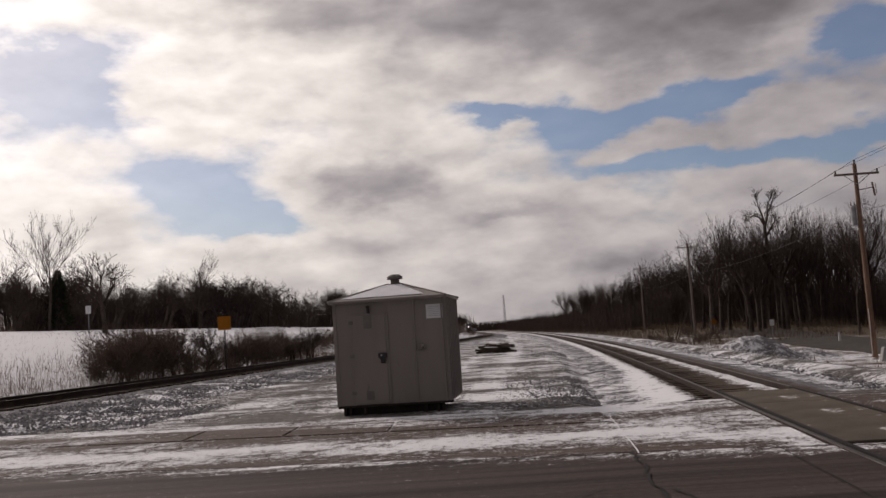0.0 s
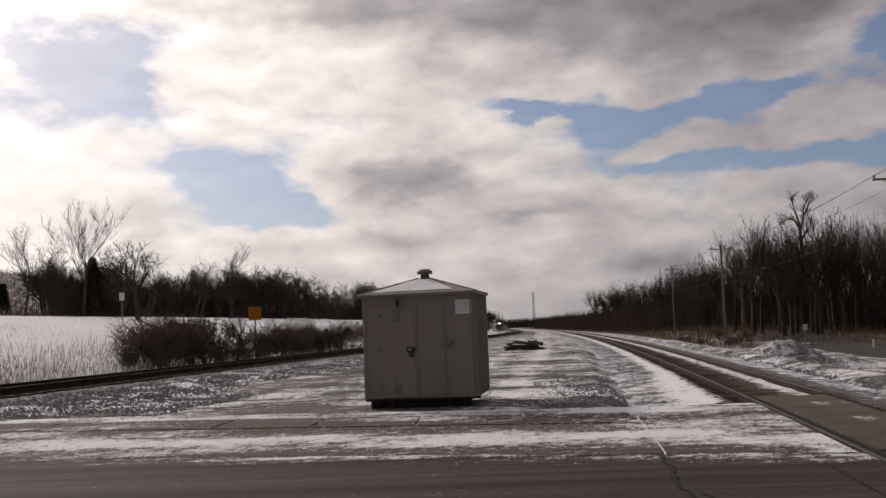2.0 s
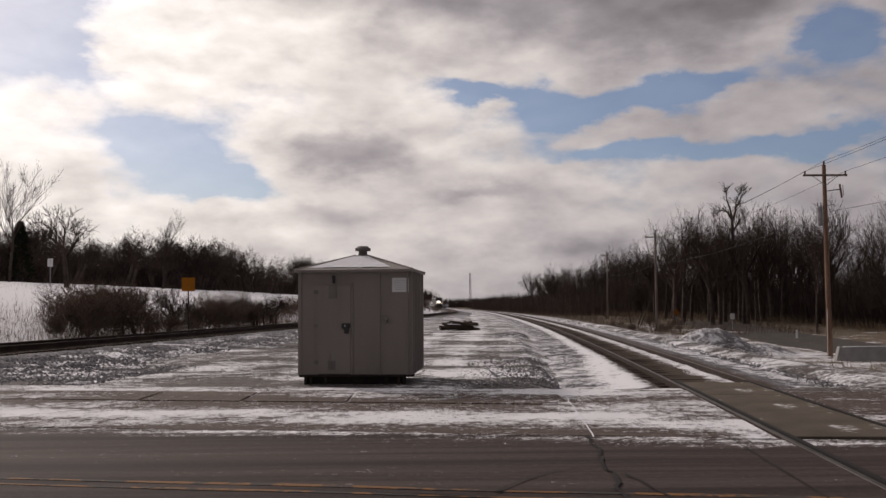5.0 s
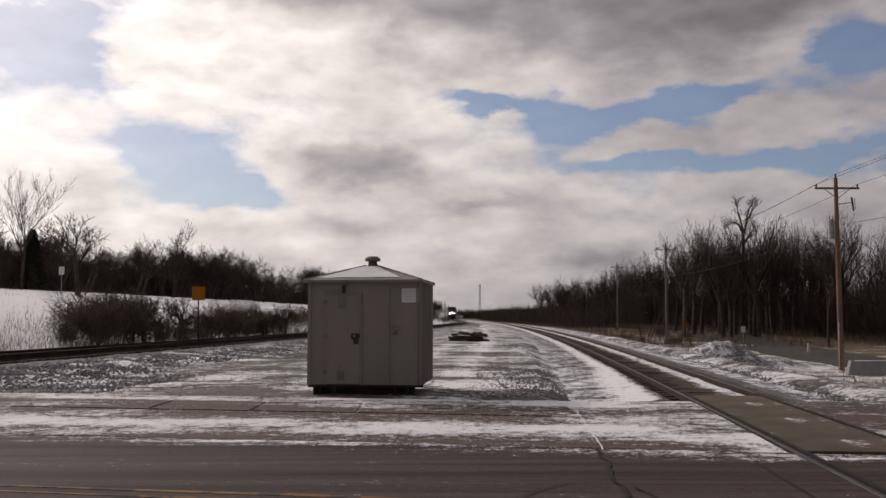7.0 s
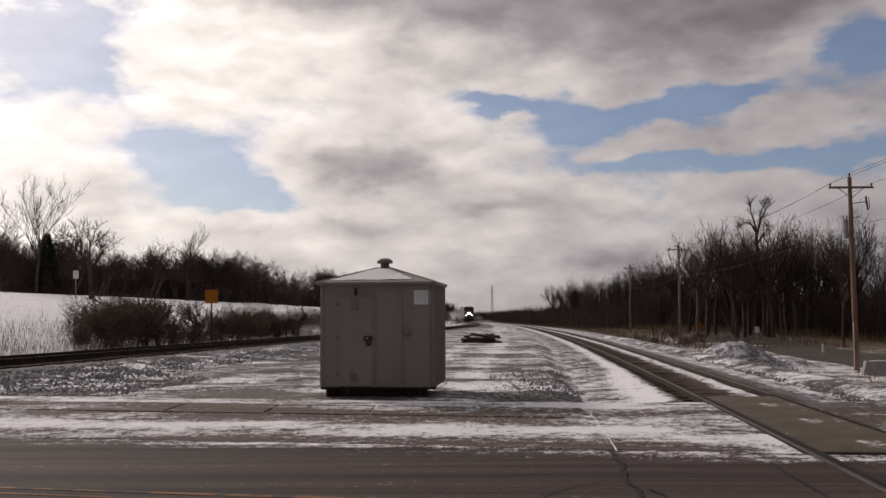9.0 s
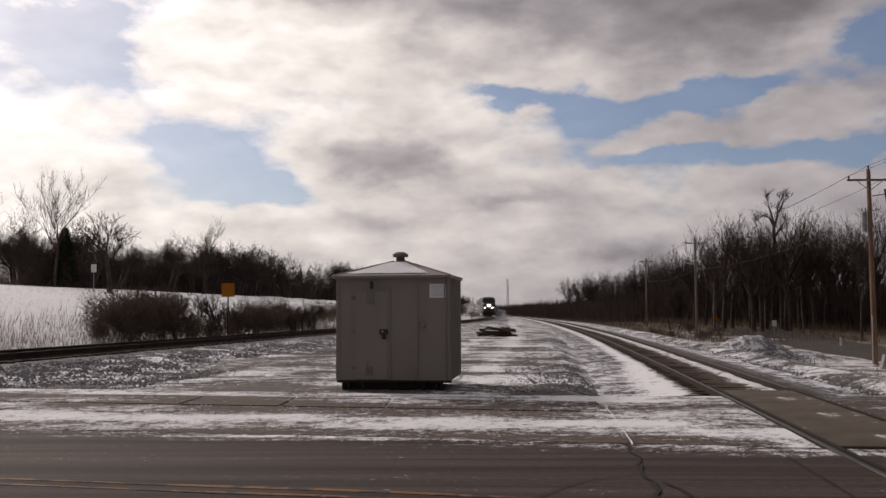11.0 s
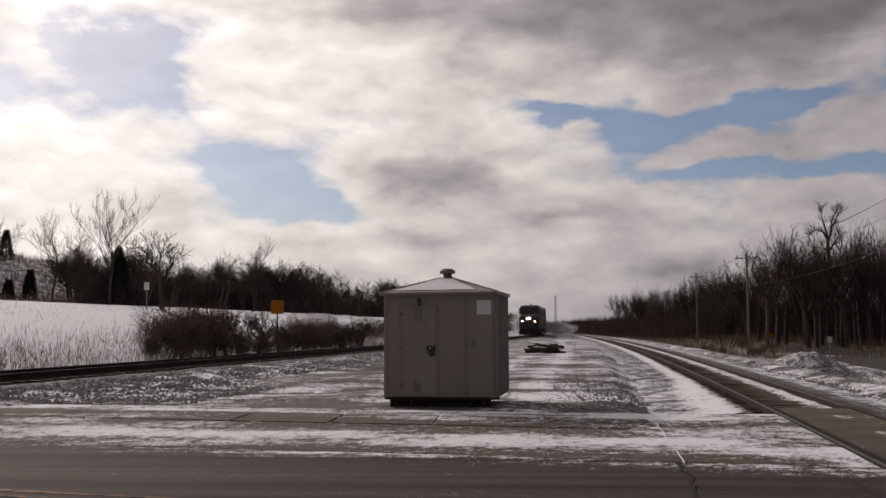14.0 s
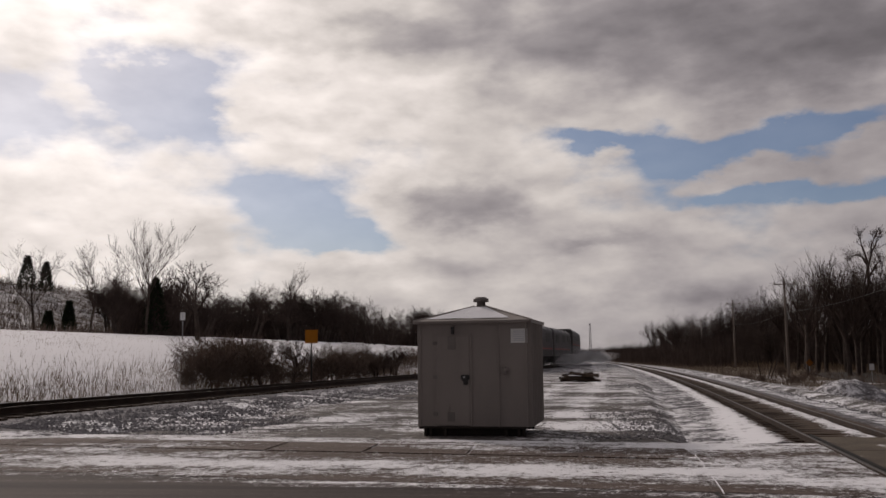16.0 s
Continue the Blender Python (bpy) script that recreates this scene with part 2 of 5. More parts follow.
POLE_GREY = material("grey_pole_wood", (0.13, 0.105, 0.09), (0.24, 0.20, 0.175), 2.0, 0.85, 0.3, 20.0, stretch=(2, 2, 0.2))
STEEL = material("galvanised_steel", (0.22, 0.22, 0.23), (0.36, 0.36, 0.37), 3.0, 0.5, 0.05, 30.0, metal=0.6)
WIRE = material("wire", (0.05, 0.05, 0.055), (0.09, 0.09, 0.095), 3.0, 0.6, 0.0)
CERAMIC = material("brown_insulator", (0.10, 0.06, 0.04), (0.16, 0.10, 0.07), 3.0, 0.3, 0.0)
SIGN_ORANGE = material("orange_sign_sheet", (0.34, 0.125, 0.010), (0.42, 0.16, 0.016), 2.0, 0.6, 0.0)
SIGN_FADED = material("faded_orange_sheet", (0.16, 0.06, 0.012), (0.24, 0.09, 0.018), 2.0, 0.7, 0.0)
SIGN_WHITE = material("white_sign_sheet", (0.55, 0.55, 0.55), (0.68, 0.68, 0.68), 2.0, 0.6, 0.0)
BARRIER = material("concrete_barrier", (0.26, 0.255, 0.245), (0.38, 0.37, 0.355), 1.5, 0.85, 0.3, 25.0)
PURE_SNOW = material("snow_cap", SNOW_A, SNOW_B, 3.0, 0.85, 0.4, 15.0)
STONE = material("ballast_stone", (0.09, 0.088, 0.094), (0.30, 0.29, 0.30), 9.0, 0.85, 0.3, 30.0, spot=(0.8, 0.8, 0.82), spot_at=0.60, spot_scale=0.9)


# ---- small builders ----
def part(name, bm, mat, parent=None, label="", smooth=False):
    mesh = bpy.data.meshes.new(name)
    bm.normal_update()
    bm.to_mesh(mesh)
    bm.free()
    for p in mesh.polygons:
        p.use_smooth = smooth
    mesh.materials.append(mat)
    ob = new(name, mesh)
    ob.parent = parent
    if label:
        ob["label"] = label
    return ob


def from_arrays(name, verts, faces, mat, parent=None, smooth=False):
    mesh = bpy.data.meshes.new(name)
    mesh.from_pydata([tuple(v) for v in verts], [], faces)
    if smooth:
        mesh.polygons.foreach_set("use_smooth", [True] * len(mesh.polygons))
    mesh.materials.append(mat)
    ob = new(name, mesh)
    ob.parent = parent
    return ob


def thing(name, label, category, m=None, group="", kind=""):
    ob = new(name)
    ob.empty_display_size = 0.3
    if m is not None:
        ob.matrix_basis = m
    return tagged(ob, label, category, group, kind)


def box(bm, size, at=(0, 0, 0), turn=None, bevel=0.0):
    m = Matrix.Translation(at) @ (turn if turn is not None else Matrix.Identity(4)) @ Matrix.Diagonal((*size, 1))
    made = bmesh.ops.create_cube(bm, size=1, matrix=m)["verts"]
    if bevel:
        edges = list({e for v in made for e in v.link_edges})
        bmesh.ops.bevel(bm, geom=edges, offset=bevel, segments=2, affect="EDGES", profile=0.5)
    return bm


def rod(bm, a, b, r0, r1=None, sides=8):
    a, b = Vector(a), Vector(b)
    d = b - a
    m = Matrix.Translation((a + b) / 2) @ d.to_track_quat("Z", "Y").to_matrix().to_4x4()
    bmesh.ops.create_cone(bm, cap_ends=True, segments=sides, radius1=r0, radius2=r0 if r1 is None else r1, depth=d.length, matrix=m)
    return bm


def B():
    return bmesh.new()


def smooth(a, b, x):
    t = np.clip((x - a) / (b - a), 0, 1)
    return t * t * (3 - 2 * t)


# ---- the plan: two tracks that curve away, ground heights ----
def spline(ys, xs):
    """A cubic through a few stations of a track, straight beyond them."""
    ys, xs = np.array(ys, float), np.array(xs, float)
    n, h, d = len(ys), np.diff(ys), np.diff(xs) / np.diff(ys)
    a = np.eye(n)
    r = np.zeros(n)
    for i in range(1, n - 1):
        a[i, i - 1:i + 2] = h[i - 1], 2 * (h[i - 1] + h[i]), h[i]
        r[i] = 6 * (d[i] - d[i - 1])
    m = np.linalg.solve(a, r)

    def at(y):
        y = np.asarray(y, float)
        i = np.clip(np.searchsorted(ys, y) - 1, 0, n - 2)
        c = np.clip(y, ys[0], ys[-1])
        u, w = ys[i + 1] - c, c - ys[i]
        v = (m[i] * u ** 3 + m[i + 1] * w ** 3) / (6 * h[i]) + (xs[i] / h[i] - m[i] * h[i] / 6) * u + (xs[i + 1] / h[i] - m[i + 1] * h[i] / 6) * w
        lo = d[0] - h[0] * m[1] / 6
        hi = d[-1] + h[-1] * m[-2] / 6
        return v + np.where(y < ys[0], (y - ys[0]) * lo, 0) + np.where(y > ys[-1], (y - ys[-1]) * hi, 0)
    return at


LEFT_X = spline([-30, 25, 54.7, 100, 131, 165, 210, 316, 409, 502, 700], [-20.5, -12.9, -8.85, -2.45, 1.35, 3.4, 4.1, 3.1, 1.5, 0.0, -3.2])
RIGHT_X = spline([-20, 11.5, 17.6, 32.4, 54, 105, 199, 316, 502, 700], [1.9, 4.84, 5.41, 6.68, 8.25, 10.35, 11.4, 10.3, 7.2, 4.0])


def left_z(y):
    return 0.03 + 0.46 * smooth(13, 21, np.asarray(y, float))


def right_z(y):
    return 0.012 + 0.33 * smooth(30, 180, np.asarray(y, float))


def rough_noise(x, y, s, seed=0.0):
    return noise.noise(Vector((x * s, y * s, seed)))


def ground_z(x, y):
    x, y = np.asarray(x, float), np.asarray(y, float)
    dl, dr = x - LEFT_X(y), x - RIGHT_X(y)
    far = smooth(14, 22, y)
    behind = np.maximum(0, -dl - 4.0) * far
    field = 4.7 * (1 - np.exp(-behind / 16.0)) * smooth(800, 150, y)
    hill = 7.5 * smooth(38, 70, behind) * smooth(300, 170, y)
    side = -1.7 * smooth(2.8, 11.5, dr) * (1 - 0.65 * smooth(60, 130, y)) * smooth(15, 30, y)
    lot = 0.05 * smooth(20, 45, y) * smooth(3.5, -6, dr) - 0.22 * smooth(3.5, 2.7, np.abs(dr)) * smooth(17.0, 18.3, y)
    return np.where(dl < -4, field + hill, 0) + side + lot


ROAD_SLOPE = -0.17


def road_y(v, x):
    return v + ROAD_SLOPE * x


# ---- ground ----
def spacing(lo, hi, fine_lo, fine_hi, step, grow):
    mid = list(np.arange(fine_lo, fine_hi, step))
    up, s = [mid[-1]], step
    while up[-1] < hi:
        s *= grow
        up.append(up[-1] + s)
    down, s = [mid[0]], step
    while down[-1] > lo:
        s *= grow
        down.append(down[-1] - s)
    return np.array(down[:0:-1] + mid + up[1:])


def with_masks(ob, snow, grass=None):
    for name, values in (("snow", snow), ("grass", grass)):
        if values is not None:
            a = ob.data.attributes.new(name, "FLOAT", "POINT")
            a.data.foreach_set("value", np.asarray(values, np.float32).ravel())


def sheet(name, xs, ys, z, mat):
    nx, ny = len(xs), len(ys)
    gx, gy = np.meshgrid(xs, ys)
    verts = np.stack([gx, gy, z(gx, gy)], -1).reshape(-1, 3)
    faces = [(j * nx + i, j * nx + i + 1, (j + 1) * nx + i + 1, (j + 1) * nx + i) for j in range(ny - 1) for i in range(nx - 1)]
    return from_arrays(name, verts, faces, mat, smooth=True), gx, gy


def build_ground():
    xs, ys = spacing(-2500, 2500, -30, 30, 0.45, 1.09), spacing(-600, 4500, 14, 75, 0.5, 1.07)

    def z(x, y):
        bumps = np.vectorize(lambda a, b: rough_noise(a, b, 0.6) * 0.05 + rough_noise(a, b, 0.12, 4) * 0.09 + rough_noise(a, b, 2.3, 9) * 0.008)(x, y)
        calm = smooth(15.5, 20, y) * np.clip(np.abs(x - RIGHT_X(y)) / 4, 0, 1)
        return ground_z(x, y) + bumps * calm - 0.035
    ob, gx, gy = sheet("ground", xs, ys, z, GROUND)
    dl, dr = gx - LEFT_X(gy), gx - RIGHT_X(gy)
    behind = -dl - 4
    snow = np.full(gx.shape, 0.47)
    snow = np.where(behind > 0, 0.80 + 0.20 * smooth(2, 8, behind), snow)
    snow = np.where(behind > 40, 0.52, snow)
    snow -= 0.10 * smooth(150, 400, gy)
    snow = np.where((dr > 2) & (gy > 15), 0.51 - 0.25 * smooth(18, 28, dr) - 0.45 * smooth(70, 150, gy) * smooth(3.5, 9, dr), snow)
    snow += 0.07 * smooth(-5.6, -3.9, dr) * smooth(-1.8, -2.4, dr) * smooth(17, 18.5, gy)
    snow = np.where(np.minimum(np.abs(dr + 5.6), np.abs(dr + 7.6)) < 0.4, snow + 0.14 * smooth(17, 26, gy), snow)
    patch = np.vectorize(lambda a, b: rough_noise(a * 0.6, b, 0.45, 2) + 0.6 * rough_noise(a, b, 1.1, 6))(gx, gy)
    snow += 0.36 * patch * (behind < 0)
    # a drift along the lot and a trodden, bare spot beside the shed
    snow += 0.55 * np.exp(-((gy - 20.8 + 0.05 * gx) / 0.7) ** 2) * (gx > -0.3) * (gx < 3.6)
    snow -= 0.30 * np.exp(-((gx + 4.2) / 1.8) ** 2 - ((gy - 18.6) / 1.0) ** 2)
    grass = smooth(0, 3, behind) * 0.8 * (behind > 0) + 0.8 * smooth(5, 9, dr)
    with_masks(ob, np.clip(snow, 0, 1), np.clip(grass, 0, 1))
    tagged(ob, "snow-dusted gravel and dead grass with blown snow", "ground", kind="structure")


build_ground()


def build_road():
    # main road: asphalt with a worn double yellow line
    def strip(name, v0, v1, x0, x1, top, mat, step=0.5, snow=None, thick=0.12, left=None, right=None):
        nx, nv = max(2, int((x1 - x0) / step)), max(2, int((v1 - v0) / 0.25))
        verts, mask = [], []
        for j in range(nv + 1):
            v = v0 + (v1 - v0) * j / nv
            for i in range(nx + 1):
                a, b = left(v) if left else x0, right(v) if right else x1
                x = a + (b - a) * i / nx
                edge = 0.12 * rough_noise(x, v, 0.9, 5) if j == nv else 0
                verts.append((x, road_y(v + edge, x), top + 0.012 * rough_noise(x, v, 0.5, 6)))
                mask.append(snow(x, v) if snow else 0)
        w = nx + 1
        faces = [(j * w + i, j * w + i + 1, (j + 1) * w + i + 1, (j + 1) * w + i) for j in range(nv) for i in range(nx)]
        n = len(verts)
        rim = [i for i in range(w)] + [j * w + nx for j in range(1, nv + 1)] + [nv * w + i for i in range(nx - 1, -1, -1)] + [j * w for j in range(nv - 1, 0, -1)]
        for i in rim:
            verts.append((verts[i][0], verts[i][1], top - thick))
            mask.append(mask[i])
        for a in range(len(rim)):
            b = (a + 1) % len(rim)
            faces.append((rim[a], n + a, n + b, rim[b]))
        ob = from_arrays(name, verts, faces, mat)
        if snow:
            with_masks(ob, mask)
        return ob

    road = strip("road", 3.6, 11.05, -60, 60, 0.0, ASPHALT, 0.75, lambda x, v: float(0.08 + 0.36 * smooth(9.9, 11.1, v) + 0.14 * rough_noise(x * 0.15, v, 1.4, 2)))
    tagged(road, "dark worn asphalt road swept bare of snow", "road", kind="structure")

    def shoulder_snow(x, v):
        ridge = 0.40 * math.exp(-((v - 12.55 + 0.06 * max(0, x)) / 1.0) ** 2)
        lee = 0.08 * smooth(0.0, 3.0, x) * math.exp(-((v - 13.4) / 1.6) ** 2)
        back = 0.34 * smooth(14.6, 16.6, v)
        return float(np.clip(0.34 + ridge * (0.75 + 0.5 * rough_noise(x, v, 0.5, 1)) + lee + back + 0.26 * rough_noise(x * 0.3, v, 1.2, 3) + 0.2 * rough_noise(x, v, 0.6, 2), 0, 1.0))
    sh = strip("pavement", 11.05, 16.9, -60, 4.2, 0.004, SHOULDER, 0.3, shoulder_snow, right=lambda v: float(RIGHT_X(v - 0.8)) - 0.83)
    tagged(sh, "tan road shoulder streaked with blown snow", "pavement", kind="structure")
    sh = strip("pavement", 11.05, 16.9, 6.9, 60, 0.004, SHOULDER, 0.5, lambda x, v: 0.30 + 0.3 * smooth(16.2, 17.4, v) + 0.3 * math.exp(-((v - 13.2) / 0.5) ** 2) + 0.2 * math.exp(-((v - 15.6) / 0.3) ** 2), left=lambda v: float(RIGHT_X(v - 1.0)) + 0.83)
    tagged(sh, "tan road shoulder beyond the crossing with thin snow", "pavement", kind="structure")
    # concrete pavement slabs with snow in the joints between them
    walkway = thing("sidewalk", "tan concrete slab pavement with snow in its joints", "sidewalk", kind="structure")
    for i in range(13):
        x0 = 2.12 - 1.75 * (i + 1)
        slab = B()
        grid = [[slab.verts.new((x0 + 0.03 + 1.69 * a / 6, road_y(14.35 + 1.5 * b / 6, x0 + 0.03 + 1.69 * a / 6), 0.016)) for a in range(7)] for b in range(7)]
        for b in range(6):
            for a in range(6):
                slab.faces.new((grid[b][a], grid[b][a + 1], grid[b + 1][a + 1], grid[b + 1][a]))
        rim = grid[0] + [r[6] for r in grid[1:]] + grid[6][5::-1] + [grid[b][0] for b in range(5, 0, -1)]
        foot = [slab.verts.new((p.co.x, p.co.y, -0.06)) for p in rim]
        for a in range(len(rim)):
            c = (a + 1) % len(rim)
            slab.faces.new((rim[a], foot[a], foot[c], rim[c]))
        mask = [float(np.clip(0.34 + 0.55 * rough_noise(p.co.x * 0.35, p.co.y, 1.1, 3) + 0.14 * rough_noise(i * 7.7, 0.3, 1.0), 0, 0.7)) for p in slab.verts]
        with_masks(part("slab", slab, SHOULDER, walkway), mask)
    joint = B()
    left_side, right_side = [], []
    for i in range(16):
        x, v = 2.16 - 0.022 * i + 0.03 * rough_noise(i, 0, 0.7), 15.3 - 0.3 * i
        left_side.append(joint.verts.new((x - 0.009, road_y(v, x), 0.022)))
        right_side.append(joint.verts.new((x + 0.009, road_y(v, x), 0.022)))
    for i in range(15):
        joint.faces.new((left_side[i], right_side[i], right_side[i + 1], left_side[i + 1]))
    tagged(part("trim", joint, PURE_SNOW), "snow-filled joint across the road shoulder", "joint", kind="structure")
    for v in (7.42, 7.66):
        tagged(strip("trim", v, v + 0.085, -40, 3.2, 0.005, YELLOW, 0.75, thick=0.003), "worn yellow centre line", "road marking", kind="structure")
    # cracks in the asphalt
    def crack(points, width):
        bm = B()
        left, right = [], []
        for i, (x, v) in enumerate(points):
            w = width * (0.6 + 0.8 * random.random())
            left.append(bm.verts.new((x - w, road_y(v, x), 0.015)))
            right.append(bm.verts.new((x + w, road_y(v, x), 0.015)))
        for i in range(len(points) - 1):
            bm.faces.new((left[i], right[i], right[i + 1], left[i + 1]))
        tagged(part("crack", bm, CRACK), "jagged crack in the asphalt", "crack", kind="structure")
    rnd = random.Random(4)
    crack([(1.80 - 0.014 * i + rnd.uniform(-0.04, 0.04), 10.98 - 0.16 * i) for i in range(30)], 0.016)
    crack([(1.72 + 0.02 * i + rnd.uniform(-0.02, 0.02), 8.6 - 0.16 * i) for i in range(12)], 0.012)
    crack([(3.35 - 0.025 * i + rnd.uniform(-0.006, 0.006), 11.0 - 0.3 * i) for i in range(20)], 0.008)
    crack([(1.55 - 0.07 * i, 8.85 - 0.95 * (i / 13) ** 2 + rnd.uniform(-0.02, 0.02)) for i in range(16)], 0.012)


build_road()


# ---- tracks ----
def stations(y0, y1, near, grow):
    ys, s = [y0], near
    while ys[-1] < y1:
        ys.append(ys[-1] + s)
        if ys[-1] > 60:
            s *= grow
    return np.array(ys)


def frame_at(fx, y):
    s = float(fx(y + 0.5) - fx(y - 0.5))
    n = math.hypot(s, 1)
    return Vector((s / n, 1 / n, 0)), Vector((1 / n, -s / n, 0))


def sweep(bm, fx, fz, ys, off, profile, closed=True):
    rings = []
    for y in ys:
        along, side = frame_at(fx, float(y))
        c = Vector((float(fx(y)), float(y), float(fz(y))))
        rings.append([bm.verts.new(c + side * (off + px) + Vector((0, 0, pz))) for px, pz in profile])
    n = len(profile)
    for a, b in zip(rings, rings[1:]):
        for i in range(n if closed else n - 1):
            j = (i + 1) % n
            bm.faces.new((a[i], a[j], b[j], b[i]))
    return rings


RAIL_SHAPE = [(-0.07, -0.18), (0.07, -0.18), (0.07, -0.165), (0.012, -0.15), (0.012, -0.045), (0.036, -0.035), (0.036, -0.005), (-0.036, -0.005), (-0.036, -0.035), (-0.012, -0.045), (-0.012, -0.15), (-0.07, -0.165)]


def build_track(name, fx, fz, label, tie_from, tie_to, y0, snow_left, snow_right, low):
    track = thing(name, label, "railway track", kind="structure")
    ys = stations(y0, 900, 1.0, 1.04)
    for off in (-0.7525, 0.7525):
        bm = B()
        sweep(bm, fx, fz, ys, off, RAIL_SHAPE)
        rail = part("rail", bm, RAIL, track)
        bm = B()
        sweep(bm, fx, fz, ys, off, [(-0.033, -0.0049), (0.033, -0.0049), (0.028, 0.0), (-0.028, 0.0)])
        part("rail_head", bm, RAIL_TOP if low > -0.25 else RAIL_DULL, rail, "worn running surface")
    # ballast bed with snow blown against it
    bm = B()
    prof = [(-4.6, -0.75), (-3.2, min(low - 0.10, -0.24)), (-2.2, low - 0.03), (-1.75, low), (-1.35, low + 0.05), (-1.12, low + 0.05), (-0.9, low - 0.02), (-0.5, low), (0, low + 0.01), (0.42, low + 0.04), (0.62, low + 0.045), (0.78, low), (0.9, low - 0.02), (1.12, low + 0.04), (1.35, low + 0.05), (1.75, low), (2.2, low - 0.03), (3.2, min(low - 0.10, -0.24)), (4.6, -0.75)]
    bed_ys = stations(max(y0, tie_from - 1.0), 900, 0.5, 1.04)
    rings = sweep(bm, fx, fz, bed_ys, 0, prof, closed=False)
    mask = []
    for ring in rings:
        for v, (px, pz) in zip(ring, prof):
            v.co.z += 0.035 * rough_noise(v.co.x, v.co.y, 1.3, 8)
            far = float(smooth(20, 32, v.co.y))
            mask.append(((0.54 if px < -3 else 0.50 - 0.06 * far) if px < -2 else (0.84 - 0.42 * far * (px < -1.6)) * snow_left if px < -1.2 else 0.45) if px < -1.1 else snow_right if px > 1.4 else (0.68 if 0.3 < px < 0.7 and low > -0.25 else 0.02))
    bed = part("ballast", bm, BALLAST, track, "grey crushed stone with snow", True)
    with_masks(bed, mask, [1.0 if abs(px) < 1.15 else 0.0 for _ in rings for px, pz in prof])
    # ties
    bm = box(B(), (2.6, 0.22, 0.17), bevel=0.012)
    first = None
    y, k = tie_from, 0
    while y < tie_to and k < 290:
        along, side = frame_at(fx, y)
        m = pose(float(fx(y)) + random.uniform(-0.03, 0.03), y, float(fz(y)) - (0.265 if low < -0.25 else 0.195) + random.uniform(-0.006, 0.006), 0, 0, -math.degrees(math.atan2(along.x, along.y)) + random.uniform(-0.8, 0.8))
        if first is None:
            first = part("tie", bm, TIE, track)
            ob = first
        else:
            ob = new("tie", first.data)
            ob.parent = track
        ob.matrix_basis = m
        y += 0.53
        k += 1
    return track


build_track("track_left", LEFT_X, left_z, "rusty railway track on a raised gravel bank", 17.0, 110.0, -20, 0.45, 0.30, -0.28)
build_track("track_right", RIGHT_X, right_z, "railway track with brown rails crossing the road", 18.3, 120.0, -20, 1.0, 0.55, -0.13)


# gravel slope between the near bank and the lot, and loose stones on it
def build_bank():
    ys = stations(17.5, 130, 0.45, 1.02)
    prof = [(1.7, -0.29), (2.1, -0.30), (2.6, -0.33), (3.2, -0.37), (4.0, -0.45), (4.8, -0.51), (5.6, -0.56), (6.4, -0.60), (7.2, -0.68)]
    bm = B()
    rings = sweep(bm, LEFT_X, left_z, ys, 0, prof, closed=False)
    mask = []
    for ring in rings:
        for v, (px, pz) in zip(ring, prof):
            v.co.z += 0.05 * rough_noise(v.co.x, v.co.y, 0.8, 8) + 0.03 * rough_noise(v.co.x, v.co.y, 2.6, 3)
            v.co.z = max(v.co.z, -0.06)
            mask.append(0.49 + 0.17 * smooth(4.2, 7, px) + 0.12 * rough_noise(v.co.x, v.co.y, 0.5, 1))
    bank = part("gravel_bank", bm, BALLAST, None, "", True)
    with_masks(bank, mask)
    tagged(bank, "grey crushed stone slope beside the track, flecked with snow", "gravel bank", kind="structure")


build_bank()


def scatter_stones(name, label, count, place, lo, hi):
    rnd = random.Random(11)
    verts, faces = [], []
    shape = [(1, 0, 0), (0.3, 0.9, 0.1), (-0.8, 0.5, -0.1), (-0.7, -0.7, 0.1), (0.4, -0.9, 0), (0.1, 0.1, 0.8), (0, 0, -0.6)]
    tri = [(0, 1, 5), (1, 2, 5), (2, 3, 5), (3, 4, 5), (4, 0, 5), (1, 0, 6), (2, 1, 6), (3, 2, 6), (4, 3, 6), (0, 4, 6)]
    for _ in range(count):
        x, y, z = place(rnd)
        s, a = rnd.uniform(lo, hi), rnd.uniform(0, 6.28)
        sx, sy, sz = (s * rnd.uniform(0.7, 1.3) for _ in range(3))
        n = len(verts)
        for p in shape:
            u, v = p[0] * sx + rnd.uniform(-0.2, 0.2) * s, p[1] * sy + rnd.uniform(-0.2, 0.2) * s
            verts.append((x + u * math.cos(a) - v * math.sin(a), y + u * math.sin(a) + v * math.cos(a), z + p[2] * sz))
        faces += [tuple(n + i for i in f) for f in tri]
    ob = from_arrays(name, verts, faces, STONE)
    tagged(ob, label, "stones", kind="stuff")


def on_bank(rnd):
    y = 19 + 45 * rnd.random() ** 1.7
    off = rnd.uniform(1.3, 6.6)
    _, side = frame_at(LEFT_X, y)
    z = float(left_z(y)) + float(np.interp(off, [1.3, 2.1, 3.2, 4.8, 6.6], [-0.27, -0.30, -0.37, -0.51, -0.62]))
    return float(LEFT_X(y)) + side.x * off, y + side.y * off, max(z, -0.05)


def on_right_bed(rnd):
    y = 18.5 + 40 * rnd.random() ** 1.7
    off = rnd.uniform(1.35, 3.6)
    return float(RIGHT_X(y)) + off, y, float(right_z(y)) + float(np.interp(abs(off), [1.35, 1.75, 2.2, 3.2], [-0.185, -0.20, -0.25, -0.30])) + 0.1 * (abs(off) > 2.4)


